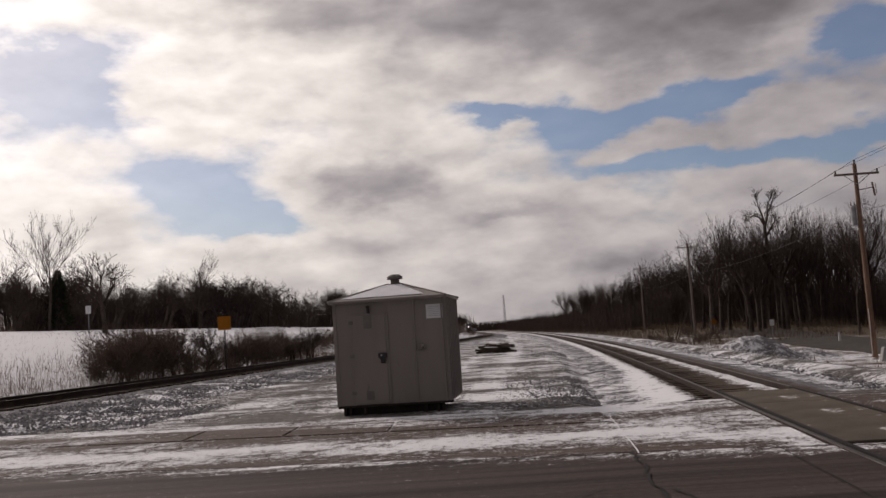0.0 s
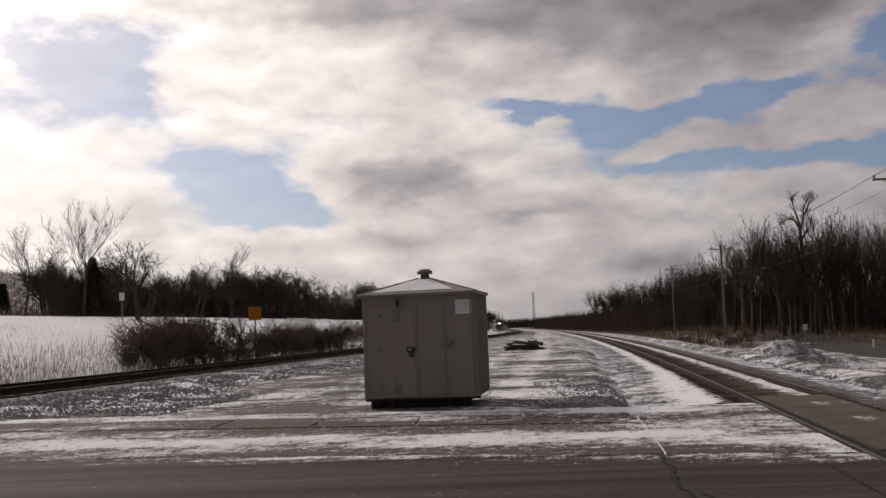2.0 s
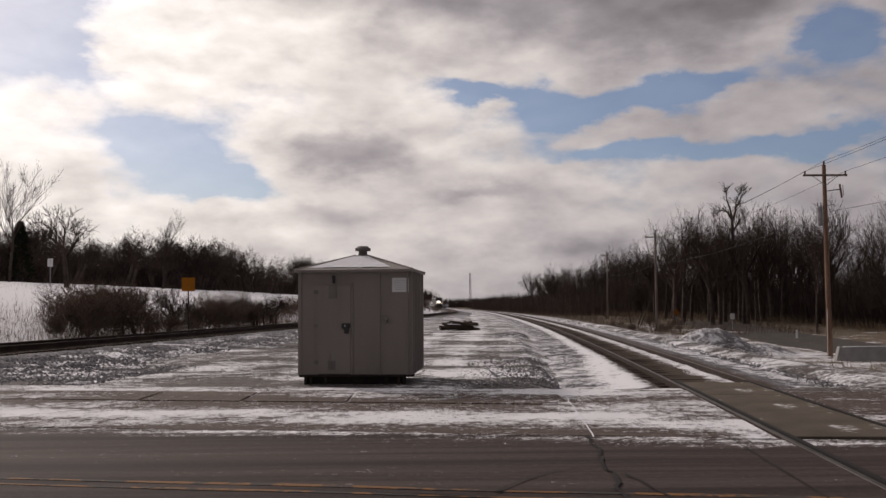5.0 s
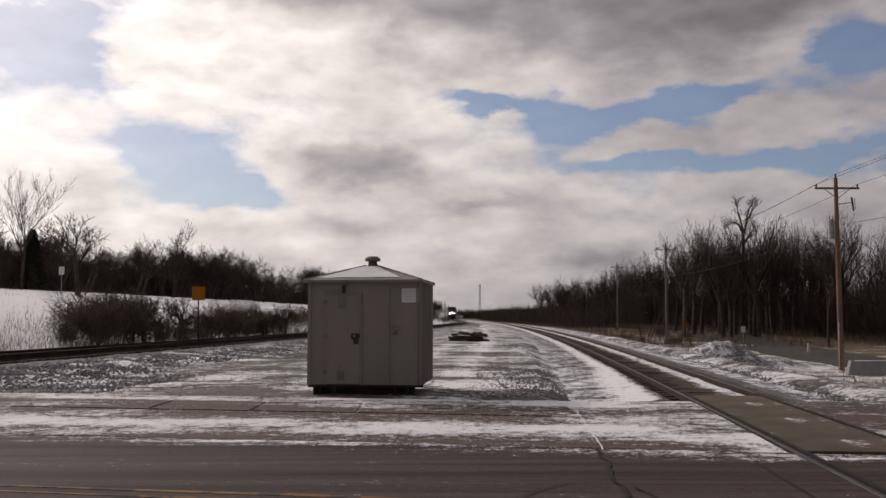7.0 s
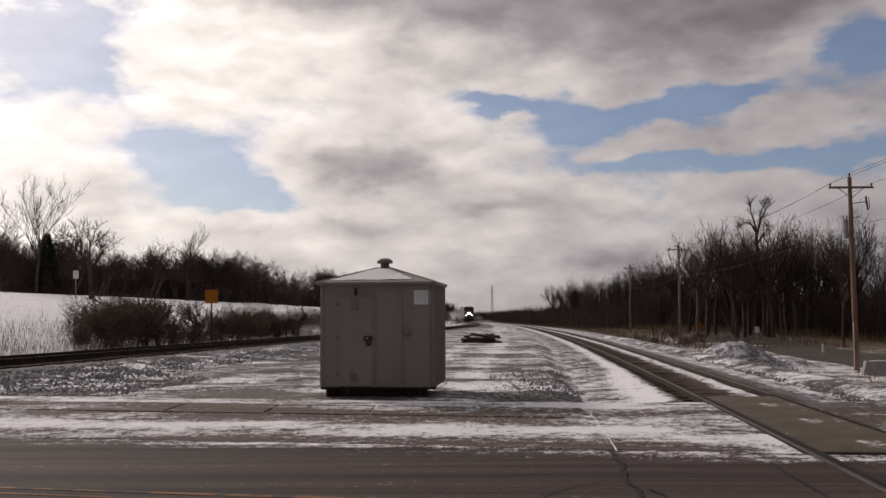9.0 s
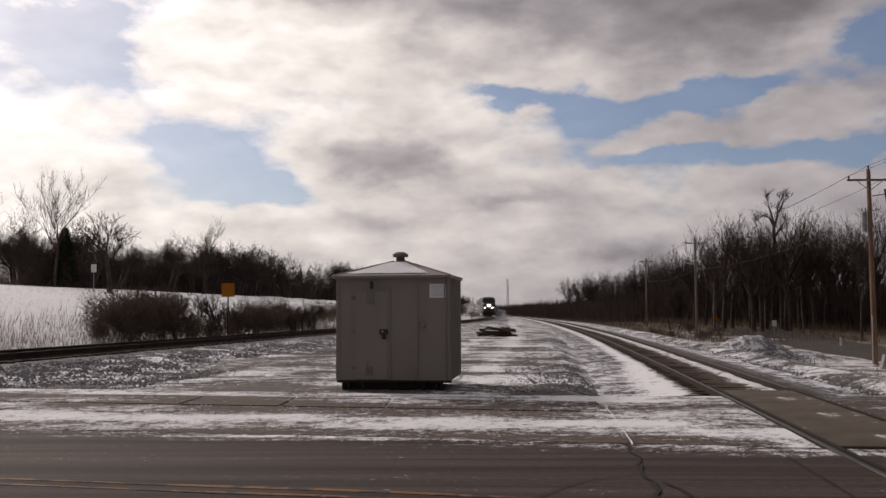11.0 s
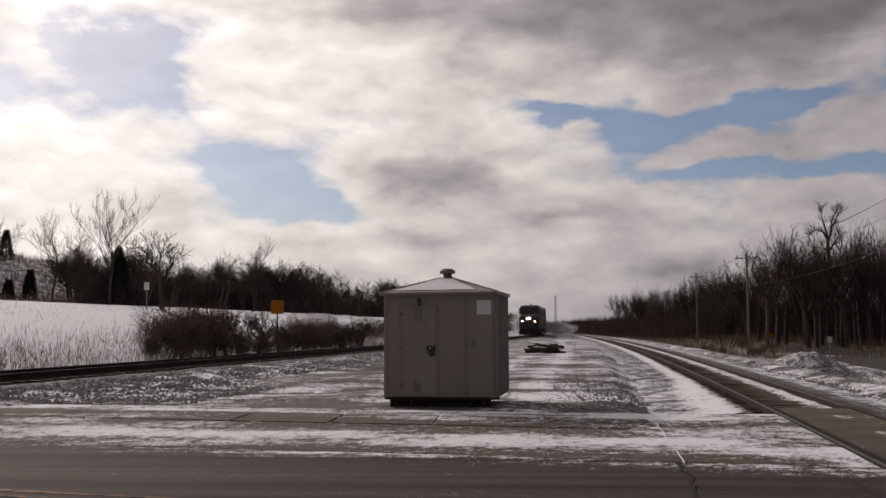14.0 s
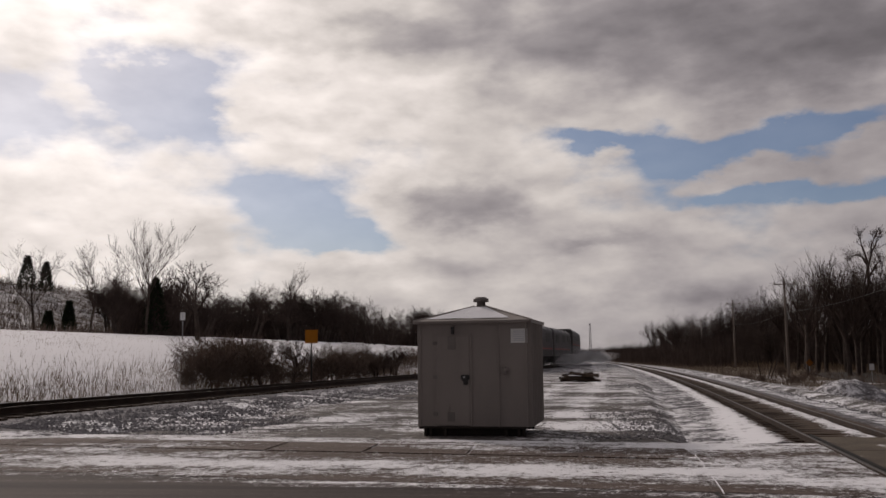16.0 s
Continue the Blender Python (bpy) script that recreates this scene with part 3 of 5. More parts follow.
def on_haul_strip(rnd):
    y = 17.8 + 34 * rnd.random() ** 1.7
    x = float(RIGHT_X(y)) - rnd.triangular(1.9, 5.4, 2.5)
    return x, y, float(ground_z(x, y)) - 0.02


def on_lot(rnd):
    y = 17.6 + 30 * rnd.random() ** 1.6
    x = rnd.uniform(float(LEFT_X(y)) + 6, float(RIGHT_X(y)) - 1.6)
    return x, y, float(ground_z(x, y)) - 0.03


scatter_stones("bank_stones", "loose crushed stones on the gravel bank", 9000, on_bank, 0.025, 0.06)
scatter_stones("bed_stones", "loose crushed stones beside the rails", 1500, on_right_bed, 0.02, 0.045)
scatter_stones("strip_stones", "crushed grey stones between lot and rails", 6000, on_haul_strip, 0.012, 0.03)
scatter_stones("lot_stones", "loose stones on the snowy lot", 1300, on_lot, 0.01, 0.026)


def build_crossing():
    crossing = thing("crossing", "concrete panel road crossing between and beside the rails", "level crossing", kind="structure")
    first = {}
    for i in range(8):
        y = -0.72 + 2.44 * i
        if y > 17.5:
            break
        if y < 9.5:
            continue
        for off, w in ((0.0, 1.30),):
            along, side = frame_at(RIGHT_X, y)
            c = Vector((float(RIGHT_X(y)), y, 0)) + side * off
            if w not in first:
                first[w] = part("panel", box(B(), (w, 2.42, 0.2), bevel=0.015), CONCRETE, crossing)
                ob = first[w]
            else:
                ob = new("panel", first[w].data)
                ob.parent = crossing
            ob.matrix_basis = pose(c.x, c.y, -0.075 + random.uniform(-0.004, 0.004), 0, 0, -math.degrees(math.atan2(along.x, along.y)))


build_crossing()


def build_flangeways():
    for off in (-0.7525 + 0.065, 0.7525 - 0.065):
        bm = B()
        sweep(bm, RIGHT_X, lambda y: 0.0 * y, stations(-10, 17.8, 0.5, 1.0), off, [(-0.026, -0.02), (0.026, -0.02), (0.026, 0.034), (-0.026, 0.034)])
        tagged(part("trim", bm, CRACK), "dark rubber flangeway strip along the rail", "flangeway", kind="structure")


build_flangeways()


# ---- the shed ----
def build_shed():
    W, D, Z0, Z1 = 2.20, 2.1, 0.15, 2.25
    shed = thing("equipment_shed", "weathered grey steel signal shed with padlocked door and snowy hipped roof", "shed", pose(-2.69, 18.33, 0, 0, 0, -5.6))
    # local: x along the front from its first corner, y inwards
    bm = box(B(), (W, D, Z1 - Z0), (W / 2, D / 2, (Z0 + Z1) / 2), bevel=0.012)
    body = part("wall", bm, SHED_PAINT, shed)
    for x in (1.62, 0.0 + 0.02, W - 0.02):
        part("seam", box(B(), (0.035, 0.02, Z1 - Z0 - 0.03), (x, -0.008, (Z0 + Z1) / 2), bevel=0.004), SHED_PAINT, body)
    for i in range(8):
        part("rib", box(B(), (0.10, 0.06, Z1 - Z0 - 0.04), (W + 0.03, 0.06 + i * 0.28, (Z0 + Z1) / 2), bevel=0.006), SHED_PAINT, body)
        part("rib", box(B(), (0.045, 0.05, Z1 - Z0 - 0.04), (-0.022, 0.06 + i * 0.28, (Z0 + Z1) / 2), bevel=0.006), SHED_PAINT, body)
    part("sill", box(B(), (W + 0.03, D + 0.03, 0.05), (W / 2, D / 2, Z0 + 0.0), bevel=0.01), SKID, shed)
    # roof: low hip with a rim
    bm = B()
    o, e, pk, th = 0.10, Z1 + 0.015, 2.60, 0.05
    c = [bm.verts.new(p) for p in ((-o, -o, e), (W + o, -o, e), (W + o, D + o, e), (-o, D + o, e))]
    lo = [bm.verts.new((v.co.x, v.co.y, e - th)) for v in c]
    r = 0.12
    top = [bm.verts.new((W / 2 + sx * r, D / 2 + sy * r, pk)) for sx, sy in ((-1, -1), (1, -1), (1, 1), (-1, 1))]
    for i in range(4):
        j = (i + 1) % 4
        bm.faces.new((c[i], c[j], top[j], top[i]))
        bm.faces.new((lo[i], lo[j], c[j], c[i]))
    bm.faces.new(top)
    bm.faces.new(lo[::-1])
    roof = part("roof", bm, SHED_PAINT, shed)
    bm = B()
    s = [bm.verts.new(p) for p in ((0.14, 0.02, e + 0.055), (W - 0.36, 0.02, e + 0.05), (W / 2 + 0.16, D / 2 - 0.22, pk - 0.04), (W / 2 - 0.14, D / 2 - 0.2, pk - 0.035))]
    bm.faces.new(s)
    bmesh.ops.subdivide_edges(bm, edges=bm.edges[:], cuts=7, use_grid_fill=True)
    for v in bm.verts:
        k = (pk - e) / (D / 2 - r + o)
        v.co.z = e + (v.co.y + o) * k + 0.012 + 0.012 * rough_noise(v.co.x, v.co.y, 4)
    part("snow_cover", bm, ROOF_SNOW, roof, "thin crusted snow", True)
    for a, b in ((0, 0), (1, 1), (2, 2), (3, 3)):
        ca = ((-o, -o), (W + o, -o), (W + o, D + o), (-o, D + o))[a]
        ta = ((-r, -r), (r, -r), (r, r), (-r, r))[b]
        part("hip_cap", rod(B(), (ca[0], ca[1], e), (W / 2 + ta[0], D / 2 + ta[1], pk), 0.02, 0.02, 6), SHED_PAINT, roof)
    # roof vent with a mushroom cap
    vent = part("vent", rod(B(), (W / 2, D / 2, pk - 0.03), (W / 2, D / 2, pk + 0.13), 0.10, 0.09, 16), SHED_DARK, shed)
    bm = B()
    rod(bm, (W / 2, D / 2, pk + 0.10), (W / 2, D / 2, pk + 0.155), 0.165, 0.165, 20)
    rod(bm, (W / 2, D / 2, pk + 0.155), (W / 2, D / 2, pk + 0.20), 0.165, 0.10, 20)
    part("vent_cap", bm, SHED_DARK, vent, "domed vent cap")
    # door
    dx0, dx1, dz1 = 0.36, 1.04, 1.96
    door = part("door", box(B(), (dx1 - dx0, 0.045, dz1 - 0.19), ((dx0 + dx1) / 2, -0.02, (dz1 + 0.19) / 2), bevel=0.008), SHED_PAINT, shed)
    for z in (0.42, 1.15, 1.82):
        part("hinge", box(B(), (0.09, 0.03, 0.07), (dx0 - 0.02, -0.04, z), bevel=0.006), SHED_DARK, door)
    for x0, x1, z0, z1 in ((dx0 - 0.05, dx0, 0.17, dz1 + 0.04), (dx1, dx1 + 0.045, 0.17, dz1 + 0.04), (dx0 - 0.05, dx1 + 0.045, dz1 + 0.0, dz1 + 0.04)):
        part("door_frame", box(B(), (x1 - x0, 0.03, z1 - z0), ((x0 + x1) / 2, -0.012, (z0 + z1) / 2), bevel=0.004), SHED_PAINT, shed)
    for x, z, w, h in ((0.68, 1.82, 0.16, 0.26), (0.66, 0.36, 0.15, 0.18)):
        part("vent_plate", box(B(), (w, 0.012, h), (x, -0.047, z), bevel=0.004), SHED_DARK, door, "small grimy plate")
    lock = part("lock_guard", box(B(), (0.17, 0.07, 0.10), (0.955, -0.075, 1.14), bevel=0.02), BLACK_STEEL, door, "black lock cover")
    bm = B()
    rod(bm, (0.955, -0.10, 1.10), (0.955, -0.05, 1.10), 0.055, 0.055, 14)
    box(bm, (0.09, 0.05, 0.11), (0.965, -0.08, 1.045), bevel=0.012)
    part("padlock", bm, BLACK_STEEL, lock)
    # highlight on the lock cover, put in as a pale steel disc
    part("lock_shine", rod(B(), (0.94, -0.112, 1.145), (0.94, -0.108, 1.145), 0.022, 0.022, 10), STEEL, lock, "pale disc standing in for a glint")
    # lamp bracket over the door, outlet box, notice
    lamp = part("bracket", box(B(), (0.05, 0.06, 0.15), (0.70, -0.03, 2.07), bevel=0.01), BLACK_STEEL, shed, "small black bracket")
    part("bracket_cap", rod(B(), (0.70, -0.075, 2.12), (0.70, -0.02, 2.12), 0.03, 0.03, 10), BLACK_STEEL, lamp)
    outlet = part("outlet_box", box(B(), (0.10, 0.08, 0.13), (1.73, -0.04, 1.27), bevel=0.012), SHED_DARK, shed, "small steel outlet box")
    part("cover", box(B(), (0.07, 0.02, 0.06), (1.78, -0.085, 1.29), bevel=0.01), SHED_PAINT, outlet)
    notice = part("notice", box(B(), (0.33, 0.008, 0.28), (2.04, -0.006, 1.95)), PAPER, shed, "white paper notice")
    for i in range(6):
        w = (0.22, 0.26, 0.24, 0.26, 0.20, 0.23)[i]
        part("text_line", box(B(), (w, 0.003, 0.014), (2.04, -0.0125, 2.04 - i * 0.036)), INK, notice)
    # skids and stub legs
    for y in (0.18, D - 0.18):
        part("skid", box(B(), (W - 0.25, 0.16, 0.14), (W / 2, y, 0.055), bevel=0.012), SKID, shed)
    for x in (0.12, 0.22, 0.52, W - 0.45, W - 0.2, W - 0.1):
        part("leg", box(B(), (0.06, 0.10, 0.18), (x, 0.05, 0.055), bevel=0.008), SKID, shed)
    return shed


build_shed()


# ---- gravel heap, timbers, barrier ----
def build_heap():
    xs, ys = np.linspace(-4.2, 4.2, 70), np.linspace(-3.2, 3.2, 50)

    def z(x, y):
        main = 1.32 * np.exp(-np.abs(x + 0.9) ** 2.4 / 5.0 - np.abs(y) ** 2.2 / 2.6)
        tail = 0.52 * np.exp(-((x - 1.7) / 1.3) ** 2 - (y / 1.1) ** 2)
        bumps = np.vectorize(lambda a, b: 0.07 * rough_noise(a, b, 1.6, 3) + 0.035 * rough_noise(a, b, 5, 4))(x, y)
        h = np.maximum(main, tail)
        return h + bumps * np.clip(h * 3, 0, 1) - 0.14
    ob, gx, gy = sheet("gravel_mound", xs, ys, z, PILE)
    h = z(gx, gy)
    # less snow to the right also paints in the heap's shaded side
    mask = 0.54 - 0.20 * smooth(-0.8, 0.9, gx) - 0.10 * smooth(0.3, 0.9, h) * (gx > -0.5) + 0.22 * smooth(0.25, -0.1, h)
    with_masks(ob, np.clip(mask, 0, 1))
    ob.matrix_basis = pose(14.9, 46, float(ground_z(14.9, 46)) - 0.02, 0, 0, -6)
    tagged(ob, "heap of grey gravel half covered with snow, right side coloured darker as shaded", "gravel heap")


build_heap()


def build_timbers():
    rnd = random.Random(5)
    y0, x0 = 57.0, 1.65
    base = float(ground_z(x0, y0))
    for i in range(18):
        layer = 0 if i < 7 else 1 if i < 12 else 2
        length = rnd.uniform(1.2, 2.1)
        t = thing("timber", "dark old railway tie lying in a loose stack", "timber", pose(x0 + rnd.uniform(-0.35, 0.35), y0 - 0.8 + (i % 7) * 0.3 + layer * 0.1, base + 0.08 + layer * 0.15, rnd.uniform(-10, 10), rnd.uniform(-7, 7), rnd.uniform(-35, 35)), "stacked ties")
        part("beam", box(B(), (length, 0.20, 0.13), bevel=0.015), TIE, t)
        if layer and i % 2:
            part("snow_cover", box(B(), (length * 0.5, 0.18, 0.02), (-0.2, 0, 0.088), bevel=0.009), PURE_SNOW, t, "snow lying on top")


build_timbers()


def build_barrier():
    x0, y0 = 22.3, 50.5
    z0 = float(ground_z(x0 + 2, y0)) - 0.08
    b = thing("concrete_barrier", "grey concrete barrier with sloped end and snowy top", "barrier", pose(x0, y0, z0, 0, 0, 4))
    bm = B()
    prof = [(-0.28, 0), (0.28, 0), (0.22, 0.25), (0.10, 0.85), (-0.10, 0.85), (-0.22, 0.25)]
    a = [bm.verts.new((0.02 + pz * 0.28, py, pz)) for py, pz in prof]
    c = [bm.verts.new((14.0, py, pz)) for py, pz in prof]
    for i in range(6):
        j = (i + 1) % 6
        bm.faces.new((a[i], a[j], c[j], c[i]))
    bm.faces.new(a[::-1]), bm.faces.new(c)
    part("wall", bm, BARRIER, b)
    part("snow_cover", box(B(), (13.0, 0.17, 0.045), (7.0, 0, 0.865), bevel=0.02), PURE_SNOW, b, "snow along the top")
    part("end_cap", box(B(), (0.12, 0.3, 0.9), (0.12, -0.02, 0.44), pose(0, 0, 0, 0, 15, 0), bevel=0.02), BARRIER, b, "pale sloped end")


build_barrier()


def build_side_street():
    ys = stations(38, 112, 2.0, 1.04)
    fx = lambda y: 29.5 + 0.075 * (np.asarray(y, float) - 60) - 0.0001 * (np.asarray(y, float) - 60) ** 2 * (np.asarray(y, float) > 60)
    fz = lambda y: ground_z(fx(y), y) + 0.03
    bm = B()
    sweep(bm, fx, fz, ys, 0, [(-3.6, -0.1), (3.6, -0.1), (3.6, 0.0), (-3.6, 0.0)])
    tagged(part("side_street", bm, SIDE_ASPHALT), "pale worn asphalt side street along the woods", "street", kind="structure")


build_side_street()


# ---- utility poles and wires ----
POLES = [(23.1, 53.0, 11.45, 2.6, 0.0), (25.8, 105.0, 10.8, 2.4, 0.0), (31.6, 165.0, 11.6, 2.4, 0.3), (36.0, 228.0, 11.0, 2.4, 0.0), (20.5, -2.0, 11.8, 2.6, 0.0)]


def build_poles():
    tops = []
    for i, (x, y, h, arm, lean) in enumerate(POLES):
        z = float(ground_z(x, y)) - 0.1
        main = i == 0
        p = thing("utility_pole", "brown wooden utility pole with crossarm and transformer" if main else "weathered wooden utility pole with crossarm", "utility pole", pose(x, y, z, 0, lean, 0), "utility poles along the street")
        part("pole", rod(B(), (0, 0, 0), (0, 0, h), 0.17, 0.11, 12), POLE_WOOD if main else POLE_GREY, p)
        za = h - (0.62 if main else 0.5)
        cross = part("crossarm", box(B(), (arm, 0.10, 0.12), (0, -0.14, za), bevel=0.01), POLE_GREY, p)
        for sx in (-1, 1):
            part("brace", rod(B(), (sx * 0.75, -0.16, za - 0.04), (0, -0.15, za - 0.62), 0.022, 0.022, 6), STEEL, p)
            bm = B()
            rod(bm, (sx * (arm / 2 - 0.1), -0.14, za + 0.05), (sx * (arm / 2 - 0.1), -0.14, za + 0.24), 0.045, 0.06, 10)
            part("insulator", bm, CERAMIC, cross)
            tops.append((i, pose(x, y, z, 0, lean, 0) @ Vector((sx * (arm / 2 - 0.1), -0.14, za + 0.24))))
        part("insulator", rod(B(), (0, 0, h), (0, 0, h + 0.24), 0.05, 0.06, 10), CERAMIC, p)
        tops.append((i, pose(x, y, z, 0, lean, 0) @ Vector((0, 0, h + 0.24))))
        if main:
            t = part("transformer", rod(B(), (-0.30, 0.10, h - 3.6), (-0.30, 0.10, h - 2.5), 0.17, 0.17, 16), STEEL, p, "grey transformer can")
            part("lid", rod(B(), (-0.30, 0.10, h - 2.5), (-0.30, 0.10, h - 2.43), 0.185, 0.13, 16), STEEL, t)
            for sx in (0.1, -0.1):
                part("bushing", rod(B(), (-0.30 + sx, 0.10, h - 2.43), (-0.30 + sx, 0.10, h - 2.2), 0.035, 0.025, 8), CERAMIC, t)
            part("cutout_arm", rod(B(), (0.1, -0.1, h - 1.55), (0.85, -0.12, h - 1.45), 0.03, 0.03, 8), STEEL, p)
            fuse = part("fuse_cutout", rod(B(), (0.95, -0.12, h - 1.95), (0.85, -0.12, h - 1.15), 0.06, 0.06, 8), CERAMIC, p)
            part("fuse_tube", rod(B(), (1.06, -0.12, h - 1.85), (1.02, -0.12, h - 1.2), 0.025, 0.025, 8), STEEL, fuse)
            part("bracket", rod(B(), (0.1, -0.1, h - 2.4), (0.45, -0.12, h - 2.35), 0.03, 0.03, 8), STEEL, p)
            part("ground_line", rod(B(), (-0.165, -0.08, 0.3), (-0.12, -0.08, 3.0), 0.02, 0.02, 6), SIGN_WHITE, p, "pale ground-wire guard")
    order = [4, 0, 1, 2, 3]
    for a, b in zip(order, order[1:]):
        pa, pb = [t for i, t in tops if i == a], [t for i, t in tops if i == b]
        for u, v in zip(pa, pb):
            bm = B()
            last = None
            for s in range(17):
                f = s / 16
                q = u.lerp(v, f) - Vector((0, 0, 4 * 0.75 * f * (1 - f)))
                if last is not None:
                    rod(bm, last, q, 0.011, 0.011, 5)
                last = q
            tagged(part("power_line", bm, WIRE), "thin sagging overhead power line", "power line", "power lines")
    # lower cable
    for a, b in zip(order, order[1:]):
        bm, last = B(), None
        for s in range(13):
            f = s / 12
            A_, C_ = POLES[a], POLES[b]
            q = Vector((A_[0], A_[1], A_[2] - 4.6)).lerp(Vector((C_[0], C_[1], C_[2] - 4.6)), f) - Vector((0, 0, 4 * 0.6 * f * (1 - f)))
            if last is not None:
                rod(bm, last, q, 0.012, 0.012, 5)
            last = q
        tagged(part("power_line", bm, WIRE), "thick communication cable below the power lines", "power line", "power lines")


build_poles()


# ---- signs and the far tower ----
def build_signs():
    x, y = -10.75, 40.0
    z = float(ground_z(x, y)) - 0.1
    s = thing("track_sign", "faded orange square sign on a thin dark post", "sign", pose(x, y, z))
    part("post", rod(B(), (0, 0, 0), (0, 0, 2.83 - z), 0.03, 0.03, 8), BLACK_STEEL, s)
    part("panel", box(B(), (0.58, 0.012, 0.60), (0, -0.04, 2.54 - z), bevel=0.005), SIGN_ORANGE, s)
    x, y = -29.4, 70.0
    z = float(ground_z(x, y)) - 0.1
    s = thing("field_sign", "small white sign on a post at the field edge", "sign", pose(x, y, z))
    part("post", rod(B(), (0, 0, 0), (0, 0, 5.3 - z), 0.035, 0.035, 8), STEEL, s)
    part("panel", box(B(), (0.42, 0.012, 0.62), (0, -0.045, 5.05 - z), bevel=0.005), SIGN_WHITE, s)
    part("text_line", box(B(), (0.06, 0.006, 0.5), (0, -0.055, 5.05 - z)), INK, s)
    x, y = 30.6, 93.0
    z = float(ground_z(x, y)) - 0.1
    s = thing("street_sign", "small white street sign seen from behind", "sign", pose(x, y, z))
    part("post", rod(B(), (0, 0, 0), (0, 0, 0.45 - z), 0.035, 0.035, 8), STEEL, s)
    part("panel", box(B(), (0.46, 0.012, 0.6), (0, -0.045, 0.22 - z), bevel=0.005), SIGN_WHITE, s)
    x, y = 26.7, 100.0
    z = float(ground_z(x, y)) - 0.1
    s = thing("warning_sign", "orange diamond warning sign on a post", "sign", pose(x, y, z))
    part("post", rod(B(), (0, 0, 0), (0, 0, 0.9 - z), 0.035, 0.035, 8), STEEL, s)
    part("panel", box(B(), (0.55, 0.012, 0.55), (0, -0.045, 0.62 - z), pose(0, 0, 0, 0, 45, 0), bevel=0.005), SIGN_FADED, s)
    x, y = 31.2, 78.0
    z = float(ground_z(x, y)) - 0.05
    s = thing("marker_post", "short pale marker post beside the street", "marker post", pose(x, y, z))
    part("post", rod(B(), (0, 0, 0), (0, 0, 0.8), 0.12, 0.10, 8), SIGN_WHITE, s)
    x, y, h = 36.4, 900.0, 33.5
    t = thing("lattice_tower", "tall thin steel lattice tower far away", "tower", pose(x, y, 0))
    w0, w1 = 1.2, 0.6
    for sx in (-1, 1):
        for sy in (-1, 1):
            part("leg", rod(B(), (sx * w0, sy * w0, 0), (sx * w1, sy * w1, h), 0.18, 0.14, 5), STEEL, t)
    for i in range(10):
        z0, z1 = h * i / 10, h * (i + 1) / 10
        a, b = w0 + (w1 - w0) * i / 10, w0 + (w1 - w0) * (i + 1) / 10
        for sy in (-1, 1):
            part("brace", rod(B(), (-a, sy * a, z0), (b, sy * b, z1), 0.12, 0.12, 4), STEEL, t)
            part("brace", rod(B(), (a, sy * a, z0), (-b, sy * b, z1), 0.12, 0.12, 4), STEEL, t)


build_signs()


# ---- trees: bare winter growth ----
class Wood:
    """Collects tapered tubes."""

    def __init__(self):
        self.v, self.f = [], []

    def tube(self, a, b, r0, r1, sides=3):
        d = (b - a).normalized()
        u = d.orthogonal().normalized()
        w = d.cross(u)
        n = len(self.v)
        for c, r in ((a, r0), (b, r1)):
            for i in range(sides):
                t = 6.2832 * i / sides
                self.v.append(c + u * (r * math.cos(t)) + w * (r * math.sin(t)))
        for i in range(sides):
            j = (i + 1) % sides
            self.f.append((n + i, n + j, n + sides + j, n + sides + i))


def grow(rnd, trunk, crown, p, d, length, r, level, last, spread, rise, radius_min=None):
    steps = 3 if level < 2 else 2 if level < last else 1
    for s in range(steps):
        turn = Vector((rnd.uniform(-1, 1), rnd.uniform(-1, 1), rnd.uniform(-0.6, 0.9) * rise)) * (0.10 + 0.07 * level)
        d = (d + turn).normalized()
        q = p + d * (length / steps)
        r1 = r * (0.90 if level == 0 else 0.82)
        (trunk if level == 0 else crown).tube(p, q, r, r1, 6 if level == 0 else 4 if level < 2 else 3)
        p, r = q, r1
        if level < last and (s > 0 or level > 0 or radius_min):
            for _ in range(3 if level == last - 1 else 2):
                side = Vector((rnd.gauss(0, 1), rnd.gauss(0, 1), rnd.gauss(0.15, 0.5)))
                side = (side - d * side.dot(d)).normalized()
                e = (d * rnd.uniform(0.55, 1.0) + side * rnd.uniform(0.5, 1.0) * spread + Vector((0, 0, 0.25 * rise))).normalized()
                grow(rnd, trunk, crown, p, e, length * rnd.uniform(0.52, 0.77), max(0.008 if radius_min is None else radius_min, r * rnd.uniform(0.45, 0.7)), level + 1, last, spread, rise, radius_min)


